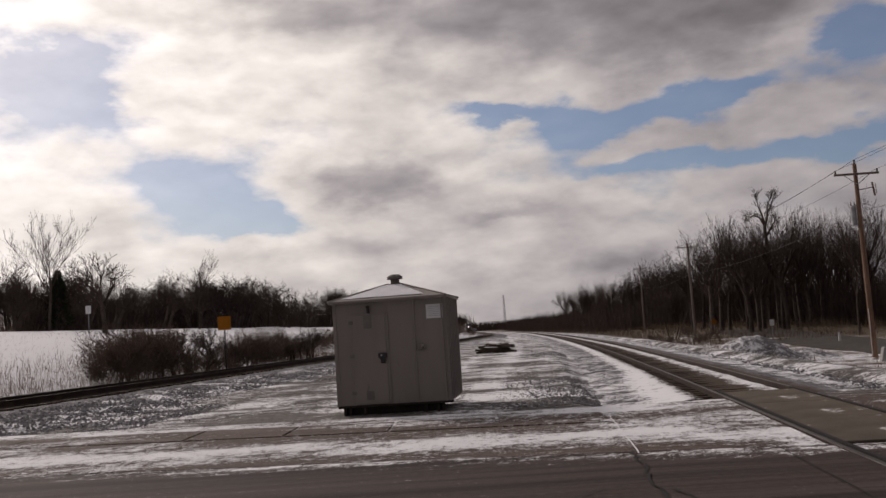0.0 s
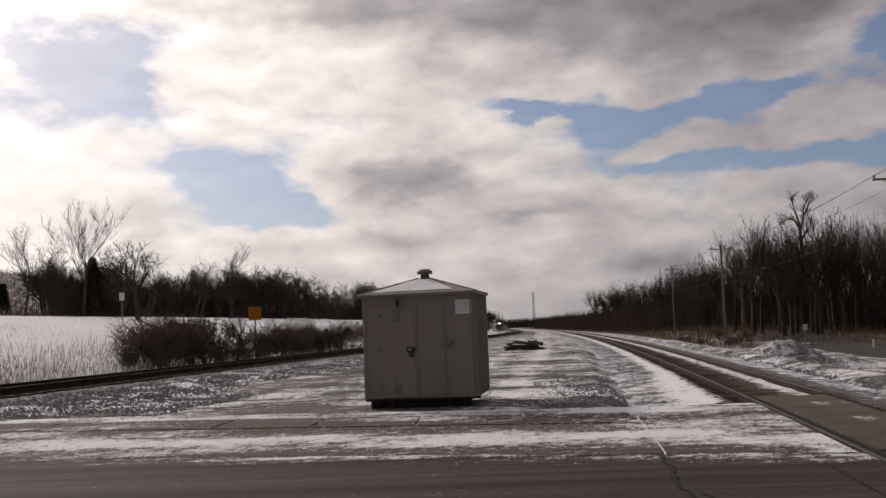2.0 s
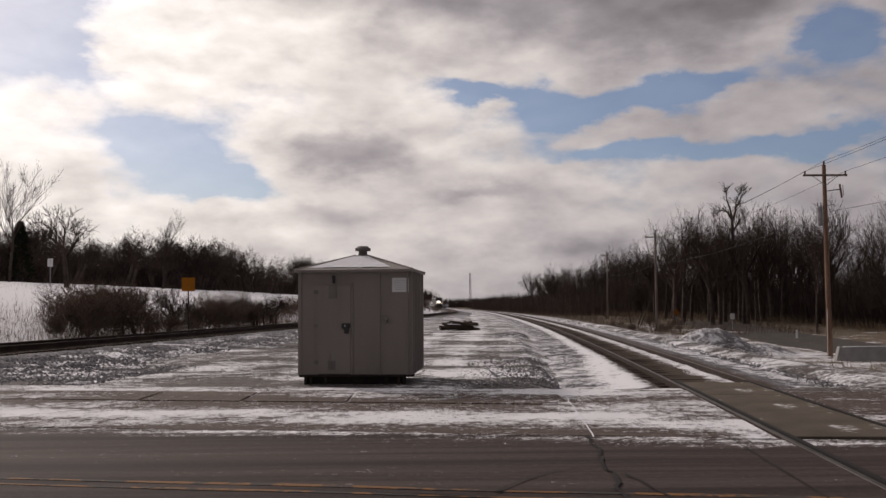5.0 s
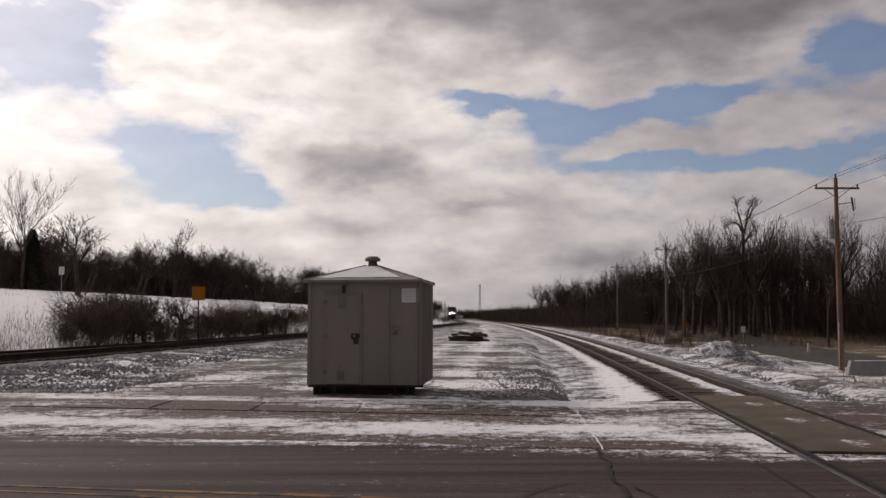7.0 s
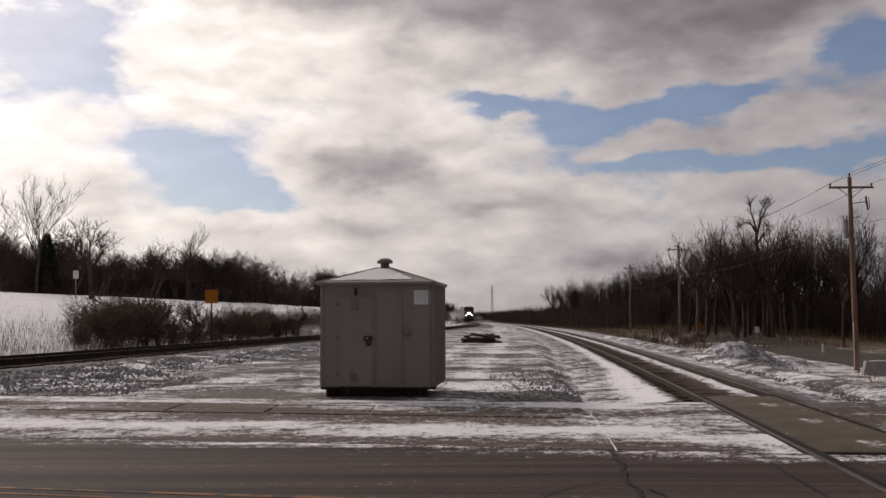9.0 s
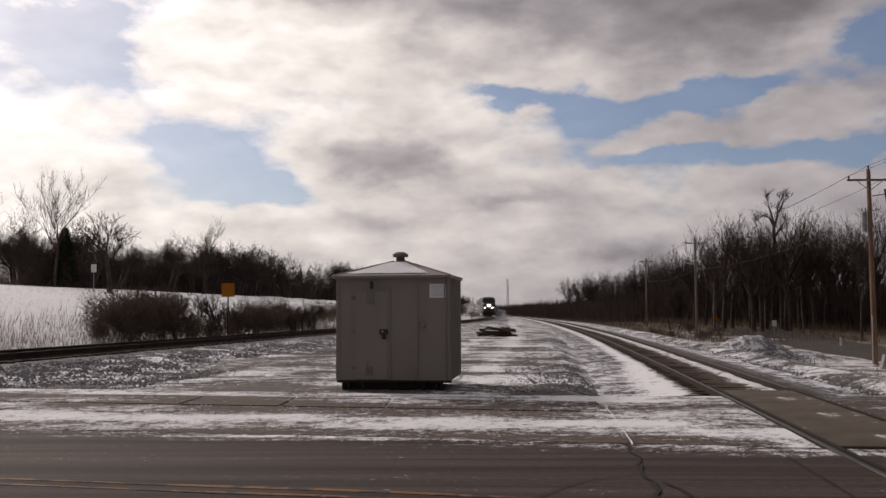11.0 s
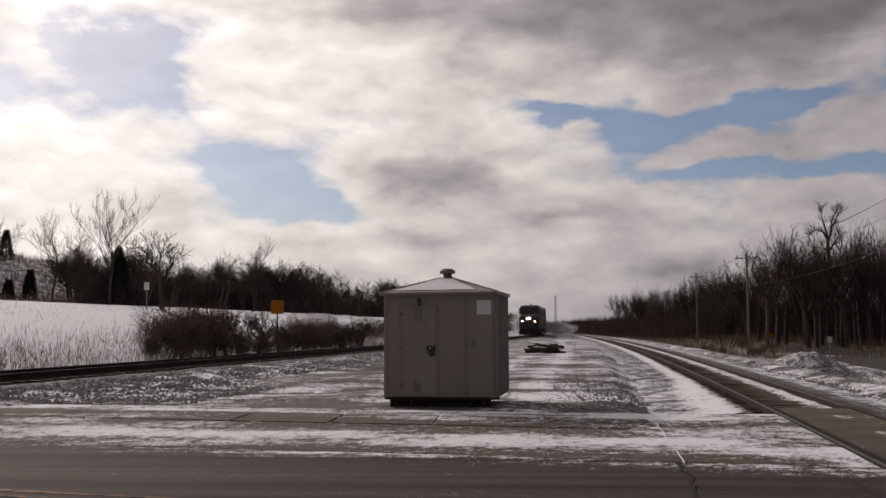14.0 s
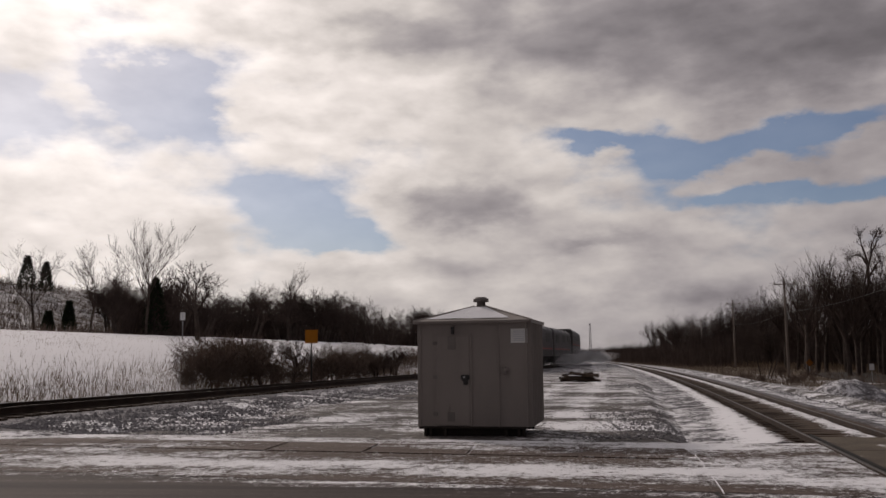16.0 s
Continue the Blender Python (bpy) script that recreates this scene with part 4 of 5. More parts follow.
def make_tree(name, label, seed, height, first, radius, last, spread, rise=1.0, stems=1, group="trees"):
    rnd = random.Random(seed)
    trunk, crown = Wood(), Wood()
    for s in range(stems):
        lean = Vector((rnd.uniform(-1, 1), rnd.uniform(-1, 1), 0)) * (0.08 if stems == 1 else 0.45)
        base = Vector((rnd.uniform(-1, 1), rnd.uniform(-1, 1), 0)) * (0 if stems == 1 else 0.5 if stems < 4 else 1.1)
        grow(rnd, trunk, crown, base, (Vector((0, 0, 1)) + lean).normalized(), first, radius, 0, last, spread, rise, 0.006 if stems > 3 else None)
    top = max(v.z for v in trunk.v + crown.v)
    k = height / top
    t = thing(name, label, "tree" if stems < 4 else "shrub", group=group)
    if stems > 3:
        crown.f += [tuple(i + len(crown.v) for i in q) for q in trunk.f]
        crown.v += trunk.v
        tagged(from_arrays("branch_tangle", [v * k for v in crown.v], crown.f, BRIAR, t), kind="stuff")
        return t
    from_arrays("trunk", [v * k for v in trunk.v], trunk.f, BARK, t)
    from_arrays("crown", [v * k for v in crown.v], crown.f, TWIG, t)
    return t


def cedar(name, label, seed, height, width):
    rnd = random.Random(seed)
    t = thing(name, label, "tree", group="evergreens")
    part("trunk", rod(B(), (0, 0, 0), (0, 0, height * 0.8), 0.09, 0.03, 6), BARK, t)
    v, f = [], []
    for _ in range(900):
        h = rnd.random() ** 0.8
        r = width * 0.5 * (1 - h) ** 0.8 * rnd.uniform(0.5, 1.1) + 0.05
        a = rnd.uniform(0, 6.28)
        c = Vector((r * math.cos(a), r * math.sin(a), height * (0.06 + 0.94 * h)))
        o = Vector((math.cos(a), math.sin(a), rnd.uniform(0.3, 1.2))).normalized() * rnd.uniform(0.2, 0.4)
        s = o.orthogonal().normalized() * rnd.uniform(0.05, 0.11)
        n = len(v)
        v += [c - s, c + s, c + o]
        f.append((n, n + 1, n + 2))
        s2 = o.cross(s).normalized() * 0.08
        v += [c - s2, c + s2, c + o]
        f.append((n + 3, n + 4, n + 5))
    from_arrays("crown", v, f, NEEDLES, t)
    return t


def place(base, spots):
    """Puts the first at the first spot and copies at the others; a spot is x, y, scale, turn."""
    for i, (x, y, s, a) in enumerate(spots):
        m = pose(x, y, float(ground_z(x, y)) - 0.12, 0, 0, a)
        ob = base if i == 0 else copy_thing(base, m)
        ob.matrix_basis = m @ Matrix.Diagonal((s, s, s, 1))


def crooked_tree():
    """An old tree above the woods: a bare bole, one limb thrown out sideways, two reaching up."""
    rnd = random.Random(401)
    trunk, crown = Wood(), Wood()
    bole = [Vector(p) for p in ((0, 0, 0), (0.1, 0, 4), (-0.15, 0, 8), (-0.06, 0, 11.9))]
    for i, (a, b) in enumerate(zip(bole, bole[1:])):
        trunk.tube(a, b, 0.28 - 0.04 * i, 0.24 - 0.04 * i, 8)
    limbs = [((-0.1, 0, 10.4), (-1.0, 0.1, 12.2), (-2.2, 0.2, 12.7), (-3.1, 0.2, 12.2)), ((-0.1, 0, 10.6), (-0.5, 0.2, 13.0), (-1.0, 0.3, 14.6), (-1.1, 0.4, 15.9)),
             ((-0.1, 0, 10.2), (0.5, -0.2, 12.4), (0.7, -0.2, 14.4), (1.5, -0.3, 16.2)), ((0.6, -0.2, 13.2), (1.3, -0.1, 14.0), (1.8, 0.1, 15.1), (2.0, 0.1, 15.8)), ((0, 0, 8.4), (0.8, 0.2, 9.5), (1.5, 0.1, 10.6), (2.2, 0, 11.4))]
    for limb in limbs:
        points = [Vector((p[0] * 0.58, p[1] * 0.6, 11.9 + (p[2] - 10.6) * 0.58)) for p in limb]
        for i, (a, b) in enumerate(zip(points, points[1:])):
            crown.tube(a, b, 0.15 - 0.04 * i, 0.11 - 0.04 * i, 6)
            for _ in range(3 if i < 2 else 6):
                p = a.lerp(b, rnd.uniform(0.4, 1.0))
                d = ((b - a).normalized() + Vector((rnd.gauss(0, 0.6), rnd.gauss(0, 0.6), rnd.gauss(0.2, 0.5)))).normalized()
                grow(rnd, crown, crown, p, d, rnd.uniform(0.45, 0.9), 0.03, 2, 4, 0.8, 0.8)
    t = thing("bare_tree", "old bare tree with crooked limbs above the woods", "tree", group="single trees")
    from_arrays("trunk", trunk.v, trunk.f, TWIG, t)
    from_arrays("crown", crown.v, crown.f, TWIG, t)
    x, y = 136 * math.sin(radians(18.4)), 136 * math.cos(radians(18.4))
    t.matrix_basis = pose(x, y, -0.8) @ Matrix.Diagonal((1.2, 1.2, 1.2, 1))


def build_trees():
    rnd = random.Random(21)
    tall = [make_tree("bare_tree", "tall bare deciduous tree in the dark winter woods", 100 + i, 16.5, 5.0, 0.24, 4, 0.62, 1.0, 1, "woodland trees") for i in range(5)]
    scrub = [make_tree("scrub_tree", "bare many-branched scrub tree at the field edge", 200 + i, 8.0, 2.0, 0.13, 4, 1.05, 0.8, 2, "scrub trees") for i in range(4)]
    bush = [make_tree("shrub", "bare tangled winter shrub beside the track", 300 + i, 3.2, 1.0, 0.022, 3, 1.15, 0.9, 9, "shrubs") for i in range(3)]
    lists = {id(t): [] for t in tall + scrub + bush}

    # woods beyond the side street
    def wood_edge(y):
        return 27 + 24 * math.exp(-max(0, y - 70) / 75.0)
    for _ in range(160):
        y = 62 + 290 * rnd.random() ** 1.35
        x = wood_edge(y) + 2 + 26 * rnd.random() ** 1.3 + 0.02 * y
        lists[id(rnd.choice(tall))].append((x, y, rnd.uniform(0.72, 1.0), rnd.uniform(0, 360)))
    for _ in range(60):
        y = 64 + 240 * rnd.random() ** 1.3
        x = wood_edge(y) + rnd.uniform(0, 9) + 0.02 * y
        lists[id(rnd.choice(scrub))].append((x, y, rnd.uniform(0.6, 1.15), rnd.uniform(0, 360)))
    for _ in range(30):
        az, r = radians(rnd.uniform(13.5, 23.0)), rnd.uniform(108, 140)
        lists[id(rnd.choice(tall))].append((r * math.sin(az), r * math.cos(az), rnd.uniform(0.72, 0.92), rnd.uniform(0, 360)))
    # the wooded rise behind the field
    for _ in range(95):
        u = rnd.random()
        az = radians(-27.0 + 25 * u)
        r = 86 + 70 * u + rnd.uniform(-8, 26)
        lists[id(rnd.choice(scrub))].append((r * math.sin(az), r * math.cos(az), rnd.uniform(0.62, 0.98) * (1.0 - 0.1 * u), rnd.uniform(0, 360)))
    # shrubs between track and field
    for az, r, s in ((-21.7, 43, 0.58), (-20.9, 44, 0.74), (-20.2, 43, 0.80), (-19.4, 45, 0.84), (-18.8, 46, 0.76), (-19.9, 48, 0.80), (-18.2, 47, 0.55), (-17.3, 48, 0.50), (-22.6, 42, 0.30), (-16.4, 50, 0.34), (-15.4, 51, 0.36),
                     (-14.5, 53, 0.58), (-13.9, 55, 0.66), (-13.3, 54, 0.70), (-12.7, 57, 0.70), (-12.1, 59, 0.66), (-11.5, 60, 0.60), (-13.0, 60, 0.75), (-10.8, 64, 0.50), (-10.1, 67, 0.55), (-9.4, 71, 0.55), (-8.8, 76, 0.6)):
        x, y = r * math.sin(radians(az)), r * math.cos(radians(az))
        lists[id(rnd.choice(bush))].append((x, y, s * 1.1, rnd.uniform(0, 360)))
    for x, y, s in ((15.6, 38, 0.16), (17.5, 43, 0.14), (20.5, 70, 0.3), (22, 88, 0.4), (23.5, 92, 0.35), (20, 61, 0.22), (24.5, 104, 0.5), (26.5, 99, 0.4), (13.5, 62, 0.2), (17, 84, 0.3)):
        lists[id(rnd.choice(bush))].append((x, y, s, rnd.uniform(0, 360)))
    for az, r, s in ((-17.6, 47, 0.30), (-17.0, 50, 0.36), (-16.3, 49, 0.26), (-15.6, 52, 0.38), (-14.7, 54, 0.3), (-11.0, 60, 0.32), (-10.3, 63, 0.34), (-9.7, 66, 0.36)):
        lists[id(rnd.choice(scrub))].append((r * math.sin(radians(az)), r * math.cos(radians(az)), s, rnd.uniform(0, 360)))
    for k in range(14):
        y = 80 + 9 * k
        lists[id(rnd.choice(bush))].append((float(LEFT_X(y)) - rnd.uniform(4, 9), y, rnd.uniform(0.6, 1.1), rnd.uniform(0, 360)))
    for t in tall + scrub + bush:
        place(t, lists[id(t)])
    # single trees that stand out
    for seed, az, r, h, f, sp, label in ((402, -24.9, 86, 10.9, 3.4, 0.46, "slender bare tree on the wooded rise"),
                                         (403, -28.0, 92, 8.8, 3.2, 0.6, "round-crowned bare tree on the rise"), (404, -21.9, 76, 6.6, 1.6, 1.1, "low spreading bare tree at the field edge"),
                                         (405, -16.5, 100, 8.8, 3.0, 0.7, "bare tree above the scrub"), (406, -31.0, 98, 9.0, 3.0, 0.8, "bare tree on the snowy hill"), (407, 22.9, 96, 14.0, 5.0, 0.7, "tall bare tree at the wood edge")):
        t = make_tree("bare_tree", label, seed, h, f, 0.11, 4, sp, 1.0, 1, "single trees")
        x, y = r * math.sin(radians(az)), r * math.cos(radians(az))
        t.matrix_basis = pose(x, y, float(ground_z(x, y)) - 0.12)
    crooked_tree()
    for seed, az, r, h, w in ((1, -29.2, 100, 3.1, 1.3), (2, -30.3, 98, 1.9, 1.0), (3, -30.5, 128, 4.0, 1.8), (4, -24.4, 92, 5.5, 2.6), (5, -31.5, 125, 4.5, 2.2)):
        t = cedar("cedar", "dark narrow evergreen on the snowy rise", 500 + seed, h, w)
        x, y = r * math.sin(radians(az)), r * math.cos(radians(az))
        t.matrix_basis = pose(x, y, float(ground_z(x, y)) - 0.05)


build_trees()


def stems(name, label, category, count, spot, lo, hi, width, mat, seed, lean=0.25):
    rnd = random.Random(seed)
    v, f = [], []
    for _ in range(count):
        x, y = spot(rnd)
        z = float(ground_z(x, y)) - 0.08
        h = rnd.uniform(lo, hi)
        a = rnd.uniform(0, 6.28)
        w = width * rnd.uniform(0.6, 1.4)
        t = (x + rnd.gauss(0, lean) * h, y + rnd.gauss(0, lean) * h, z + h)
        n = len(v)
        for k in range(3):
            v.append((x + w * math.cos(a + 2.094 * k), y + w * math.sin(a + 2.094 * k), z))
        v.append(t)
        f += [(n, n + 1, n + 3), (n + 1, n + 2, n + 3), (n + 2, n, n + 3)]
    tagged(from_arrays(name, v, f, mat), label, category, kind="stuff")


def build_undergrowth():
    def woods(rnd):
        y = 62 + 300 * rnd.random() ** 1.5
        return 27 + 24 * math.exp(-max(0, y - 70) / 75.0) + 0.02 * y + 26 * rnd.random() ** 1.2, y
    stems("undergrowth", "dense dark brush and saplings in the woods", "brush", 44000, woods, 2.0, 8.0, 0.06, TWIG, 31, 0.20)

    def rise(rnd):
        u = rnd.random()
        az, r = radians(-26.5 + 24.5 * u), 88 + 80 * u + rnd.uniform(0, 30)
        return r * math.sin(az), r * math.cos(az)
    stems("undergrowth", "dense dark brush on the wooded rise", "brush", 16000, rise, 1.0, 4.6, 0.05, TWIG, 32, 0.3)

    def hillside(rnd):
        az, r = radians(-34 + 9 * rnd.random()), 90 + 55 * rnd.random()
        return r * math.sin(az), r * math.cos(az)
    stems("hill_brush", "sparse brown brush on the snowy hill", "brush", 4500, hillside, 0.3, 1.3, 0.03, BRIAR, 39, 0.3)

    def verge(rnd):
        y = 24 + 50 * rnd.random()
        return float(LEFT_X(y)) - 4.0 - abs(rnd.gauss(0, 2.6)), y
    stems("weeds", "dry brown weeds along the track", "weeds", 9500, verge, 0.10, 0.50, 0.011, DRY, 33, 0.25)

    def clump(rnd):
        k = rnd.choice((-29.5, -27.5, -26.5, -24.2, -22.6))
        az, r = radians(k + rnd.gauss(0, 0.35)), 37 + rnd.uniform(-2, 3)
        return r * math.sin(az), r * math.cos(az)
    stems("weeds", "tall dry weed stalks standing in the snow", "weeds", 90, clump, 0.3, 1.05, 0.008, DRY, 34, 0.12)

    def field(rnd):
        az, r = radians(-34 + 22 * rnd.random()), 38 + 45 * rnd.random()
        return r * math.sin(az), r * math.cos(az)
    stems("stubble", "short dry stubble poking out of the field snow", "stubble", 5000, field, 0.10, 0.15, 0.007, DRY, 40, 0.3)

    def right_verge(rnd):
        y = 24 + 110 * rnd.random() ** 1.4
        return float(RIGHT_X(y)) + 5 + 17 * rnd.random(), y
    stems("weeds", "dead grass tufts poking through thin snow", "weeds", 3500, right_verge, 0.1, 0.5, 0.012, DRY, 35, 0.35)

    def wood_foot(rnd):
        y = 70 + 150 * rnd.random() ** 1.3
        return 25 + 24 * math.exp(-max(0, y - 70) / 75.0) + 0.02 * y + rnd.gauss(0, 1.6), y
    stems("weeds", "tan dead grass at the foot of the woods", "weeds", 5000, wood_foot, 0.4, 1.4, 0.02, DRY, 36, 0.2)

    def plain(rnd):
        a = rnd.gauss(0, 110)
        return 4 + math.copysign(26 + abs(a), a), 400 + 540 * rnd.random()
    stems("far_woods", "brown bare woods far away across the plain", "woods", 26000, plain, 5, 9, 0.25, TWIG, 37, 0.12)
    stems("far_woods", "low band of bare woods on the horizon", "woods", 26000, lambda rnd: (rnd.uniform(-600, 700), 960 + rnd.uniform(0, 140)), 6, 11.5, 0.5, TWIG, 38, 0.10)
    stems("far_woods", "clump of bare trees beside the distant tracks", "woods", 1200, lambda rnd: (-9 + rnd.gauss(0, 4.5), 620 + rnd.uniform(0, 40)), 8, 14, 0.25, TWIG, 54, 0.12)

    def trackside(rnd):
        y = 85 + 380 * rnd.random() ** 1.4
        return float(RIGHT_X(y)) + 8 + 20 * rnd.random(), y
    stems("undergrowth", "brown brush and dead grass beside the tracks", "brush", 9000, trackside, 0.3, 1.0, 0.03, BRIAR, 53, 0.3)

    def far_brush(rnd):
        y = 170 + 330 * rnd.random()
        return float(RIGHT_X(y)) + 13 + 24 * rnd.random(), y
    stems("undergrowth", "dark brush and saplings beside the distant tracks", "brush", 14000, far_brush, 1.5, 6.0, 0.06, TWIG, 55, 0.25)


build_undergrowth()


def build_dead_trunks():
    for x, y, h, rx, ry in ((22.4, 100, 3.2, 10, 16), (22.9, 101, 3.6, -6, 24), (21.6, 99, 2.4, 4, -12)):
        t = thing("dead_trunk", "broken leaning dead trunk in the brush", "tree", pose(x, y, float(ground_z(x, y)) - 0.1, rx, ry, 0), "dead trunks")
        part("trunk", rod(B(), (0, 0, 0), (0, 0, h), 0.07, 0.04, 8), BARK, t)


build_dead_trunks()


# ---- the train ----
LOCO_DARK = material("dark_grimy_paint", (0.018, 0.017, 0.017), (0.040, 0.037, 0.036), 1.0, 0.5, 0.03, 20.0, spot=(0.075, 0.072, 0.072), spot_at=0.64)
LOCO_SILVER = material("dusty_silver_paint", (0.032, 0.029, 0.028), (0.070, 0.065, 0.063), 1.0, 0.45, 0.03, 20.0, stretch=(1, 1, 0.4), spot=(0.14, 0.135, 0.135), spot_at=0.62)
LOCO_PALE = material("pale_dusty_paint", (0.26, 0.255, 0.25), (0.42, 0.41, 0.405), 1.0, 0.6, 0.03, 20.0)
LOCO_RED = material("red_stripe", (0.25, 0.03, 0.03), (0.34, 0.05, 0.045), 2.0, 0.45, 0.0)
LOCO_GLASS = material("dark_cab_glass", (0.010, 0.011, 0.012), (0.018, 0.019, 0.02), 2.0, 0.35, 0.0)
UNDER = material("grimy_underframe", (0.015, 0.014, 0.013), (0.045, 0.042, 0.04), 3.0, 0.8, 0.2, spot=(0.5, 0.5, 0.52), spot_at=0.66)
HEADLIGHT = glowing("headlight", (1.0, 0.86, 0.74), 80.0)
DITCH = glowing("ditch_light", (1.0, 0.72, 0.52), 35.0)
LENGTH = 21.0


def loft(bm, sections):
    rings = [[bm.verts.new(p) for p in s] for s in sections]
    n = len(rings[0])
    for a, b in zip(rings, rings[1:]):
        for i in range(n):
            j = (i + 1) % n
            bm.faces.new((a[i], b[i], b[j], a[j]))
    bm.faces.new(rings[0])
    bm.faces.new(rings[-1][::-1])
    return bm


def hull(y, half, z0, z1, round_=0.55):
    """A cross-section of the car body with rounded roof edges."""
    pts = [(-half, z0), (-half, z1 - round_)]
    for i in range(1, 6):
        t = i / 6 * math.pi / 2
        pts.append((-half + round_ * (1 - math.cos(t)), z1 - round_ + round_ * math.sin(t)))
    pts += [(-half + round_, z1), (half - round_, z1)]
    for i in range(1, 6):
        t = math.pi / 2 - i / 6 * math.pi / 2
        pts.append((half - round_ * (1 - math.cos(t)), z1 - round_ + round_ * math.sin(t)))
    pts += [(half, z1 - round_), (half, z0)]
    return [(x, y, z) for x, z in pts]


def build_loco(name, label, lit):
    """Front at y = 0 looking along -y, body behind it along +y, rail top at z = 0."""
    loco = thing(name, label, "locomotive", group="locomotives")
    h, top = 1.5, 4.38
    bm = loft(B(), [hull(2.6, h, 1.1, top), hull(8, h, 1.1, top), hull(14, h, 1.1, top), hull(LENGTH - 0.3, h, 1.1, top), hull(LENGTH, h - 0.12, 1.15, top - 0.15)])
    part("body", bm, LOCO_SILVER, loco, "dusty silver body", False)
    bm = loft(B(), [hull(0.0, h - 0.30, 1.0, 2.75, 0.25), hull(0.35, h - 0.12, 0.95, 2.95, 0.3), hull(1.0, h - 0.04, 0.95, 3.15, 0.35), hull(1.55, h - 0.02, 0.95, 4.15, 0.5), hull(1.9, h, 0.95, 4.36, 0.55), hull(2.62, h + 0.004, 1.05, top + 0.004)])
    nose = part("nose", bm, LOCO_DARK, loco, "dark sloped nose and cab", False)
    for sx in (-1, 1):
        part("windshield", box(B(), (1.05, 0.04, 0.78), (sx * 0.62, 1.22, 3.62), pose(0, 0, 0, -29, 0, sx * 3), bevel=0.015), LOCO_GLASS, nose)
        part("side_window", box(B(), (0.03, 0.8, 0.62), (sx * (h + 0.004), 2.2, 3.35), bevel=0.01), LOCO_GLASS, nose)
        part("cab_door", box(B(), (0.03, 0.7, 1.9), (sx * (h + 0.005), 3.5, 2.35), bevel=0.01), LOCO_DARK, loco)
        part("stripe", box(B(), (0.014, 17.6, 0.14), (sx * (h + 0.006), 11.6, 1.95)), LOCO_RED, loco, "red stripe")
        part("band", box(B(), (0.012, 17.6, 0.62), (sx * (h + 0.005), 11.6, 1.48)), LOCO_DARK, loco, "dark lower band")
        for y, w, z, g in ((5.6, 1.2, 3.35, 0.7), (10.4, 2.6, 3.3, 0.9), (17.2, 3.4, 3.2, 1.0)):
            part("grille", box(B(), (0.03, w, g), (sx * (h + 0.006), y, z), bevel=0.01), LOCO_DARK, loco, "dark air grille")
        part("nose_stripe", box(B(), (1.1, 0.03, 0.20), (sx * 0.62, 0.012, 2.14), pose(0, 0, 0, 0, 0, sx * 10), bevel=0.008), LOCO_RED, nose, "red nose stripe")
        for y in (3.05, LENGTH - 0.7):
            part("handrail", rod(B(), (sx * (h + 0.06), y, 1.3), (sx * (h + 0.06), y, 3.1), 0.02, 0.02, 6), STEEL, loco)
        if lit:
            lampbox = part("headlight", rod(B(), (sx * 0.14, 0.02, 2.46), (sx * 0.15, -0.05, 2.46), 0.125, 0.125, 14), HEADLIGHT, nose, "glowing headlight")
            ditch = part("ditch_light", rod(B(), (sx * 0.92, 0.12, 2.0), (sx * 0.92, -0.03, 2.0), 0.085, 0.085, 14), DITCH, nose, "glowing ditch light")
    part("headlight_housing", box(B(), (0.66, 0.10, 0.34), (0, 0.04, 2.46), bevel=0.03), BLACK_STEEL, nose)
    # plough, coupler, tank, steps
    bm = B()
    a = [bm.verts.new(p) for p in ((-1.35, 0.35, 0.15), (0, -0.25, 0.15), (1.35, 0.35, 0.15), (1.35, 0.35, 0.95), (0, -0.05, 1.0), (-1.35, 0.35, 0.95))]
    b = [bm.verts.new((v.co.x, v.co.y + 0.15, v.co.z)) for v in a]
    for i in range(6):
        j = (i + 1) % 6
        bm.faces.new((a[i], b[i], b[j], a[j]))
    bm.faces.new((a[0], a[1], a[4], a[5])), bm.faces.new((a[1], a[2], a[3], a[4]))
    bm.faces.new((b[5], b[4], b[1], b[0])), bm.faces.new((b[4], b[3], b[2], b[1]))
    part("snow_plough", bm, UNDER, loco, "snow-caked plough")
    part("coupler", box(B(), (0.3, 0.7, 0.3), (0, -0.05, 0.9), bevel=0.04), UNDER, loco)
    part("underframe", box(B(), (2.7, LENGTH - 2.2, 0.35), (0, LENGTH / 2 + 0.4, 1.0), bevel=0.03), UNDER, loco)
    part("fuel_tank", box(B(), (2.6, 5.4, 0.75), (0, LENGTH / 2, 0.62), bevel=0.12), UNDER, loco)
    for y in (4.2, LENGTH - 4.2):
        bogie = part("bogie", box(B(), (2.5, 3.8, 0.42), (0, y, 0.72), bevel=0.06), UNDER, loco)
        for dy in (-1.4, 1.4):
            for sx in (-1, 1):
                part("wheel", rod(B(), (sx * 0.70, y + dy, 0.508), (sx * 0.83, y + dy, 0.508), 0.505, 0.505, 24), UNDER, bogie)
                part("axle_box", box(B(), (0.2, 0.4, 0.4), (sx * 1.2, y + dy, 0.52), bevel=0.05), UNDER, bogie)
    for y, w in ((6.0, 1.6), (10.5, 2.2), (15.0, 2.2), (18.6, 1.6)):
        part("roof_hatch", box(B(), (2.0, w, 0.12), (0, y, top + 0.03), bevel=0.04), LOCO_PALE, loco, "pale snow-dusted hatch")
        for sx in (-1, 1):
            part("roof_panel", box(B(), (0.5, w, 0.04), (sx * 1.35, y, top - 0.15), pose(0, 0, 0, 0, sx * 45, 0), bevel=0.01), LOCO_PALE, loco, "pale sloped roof panel")
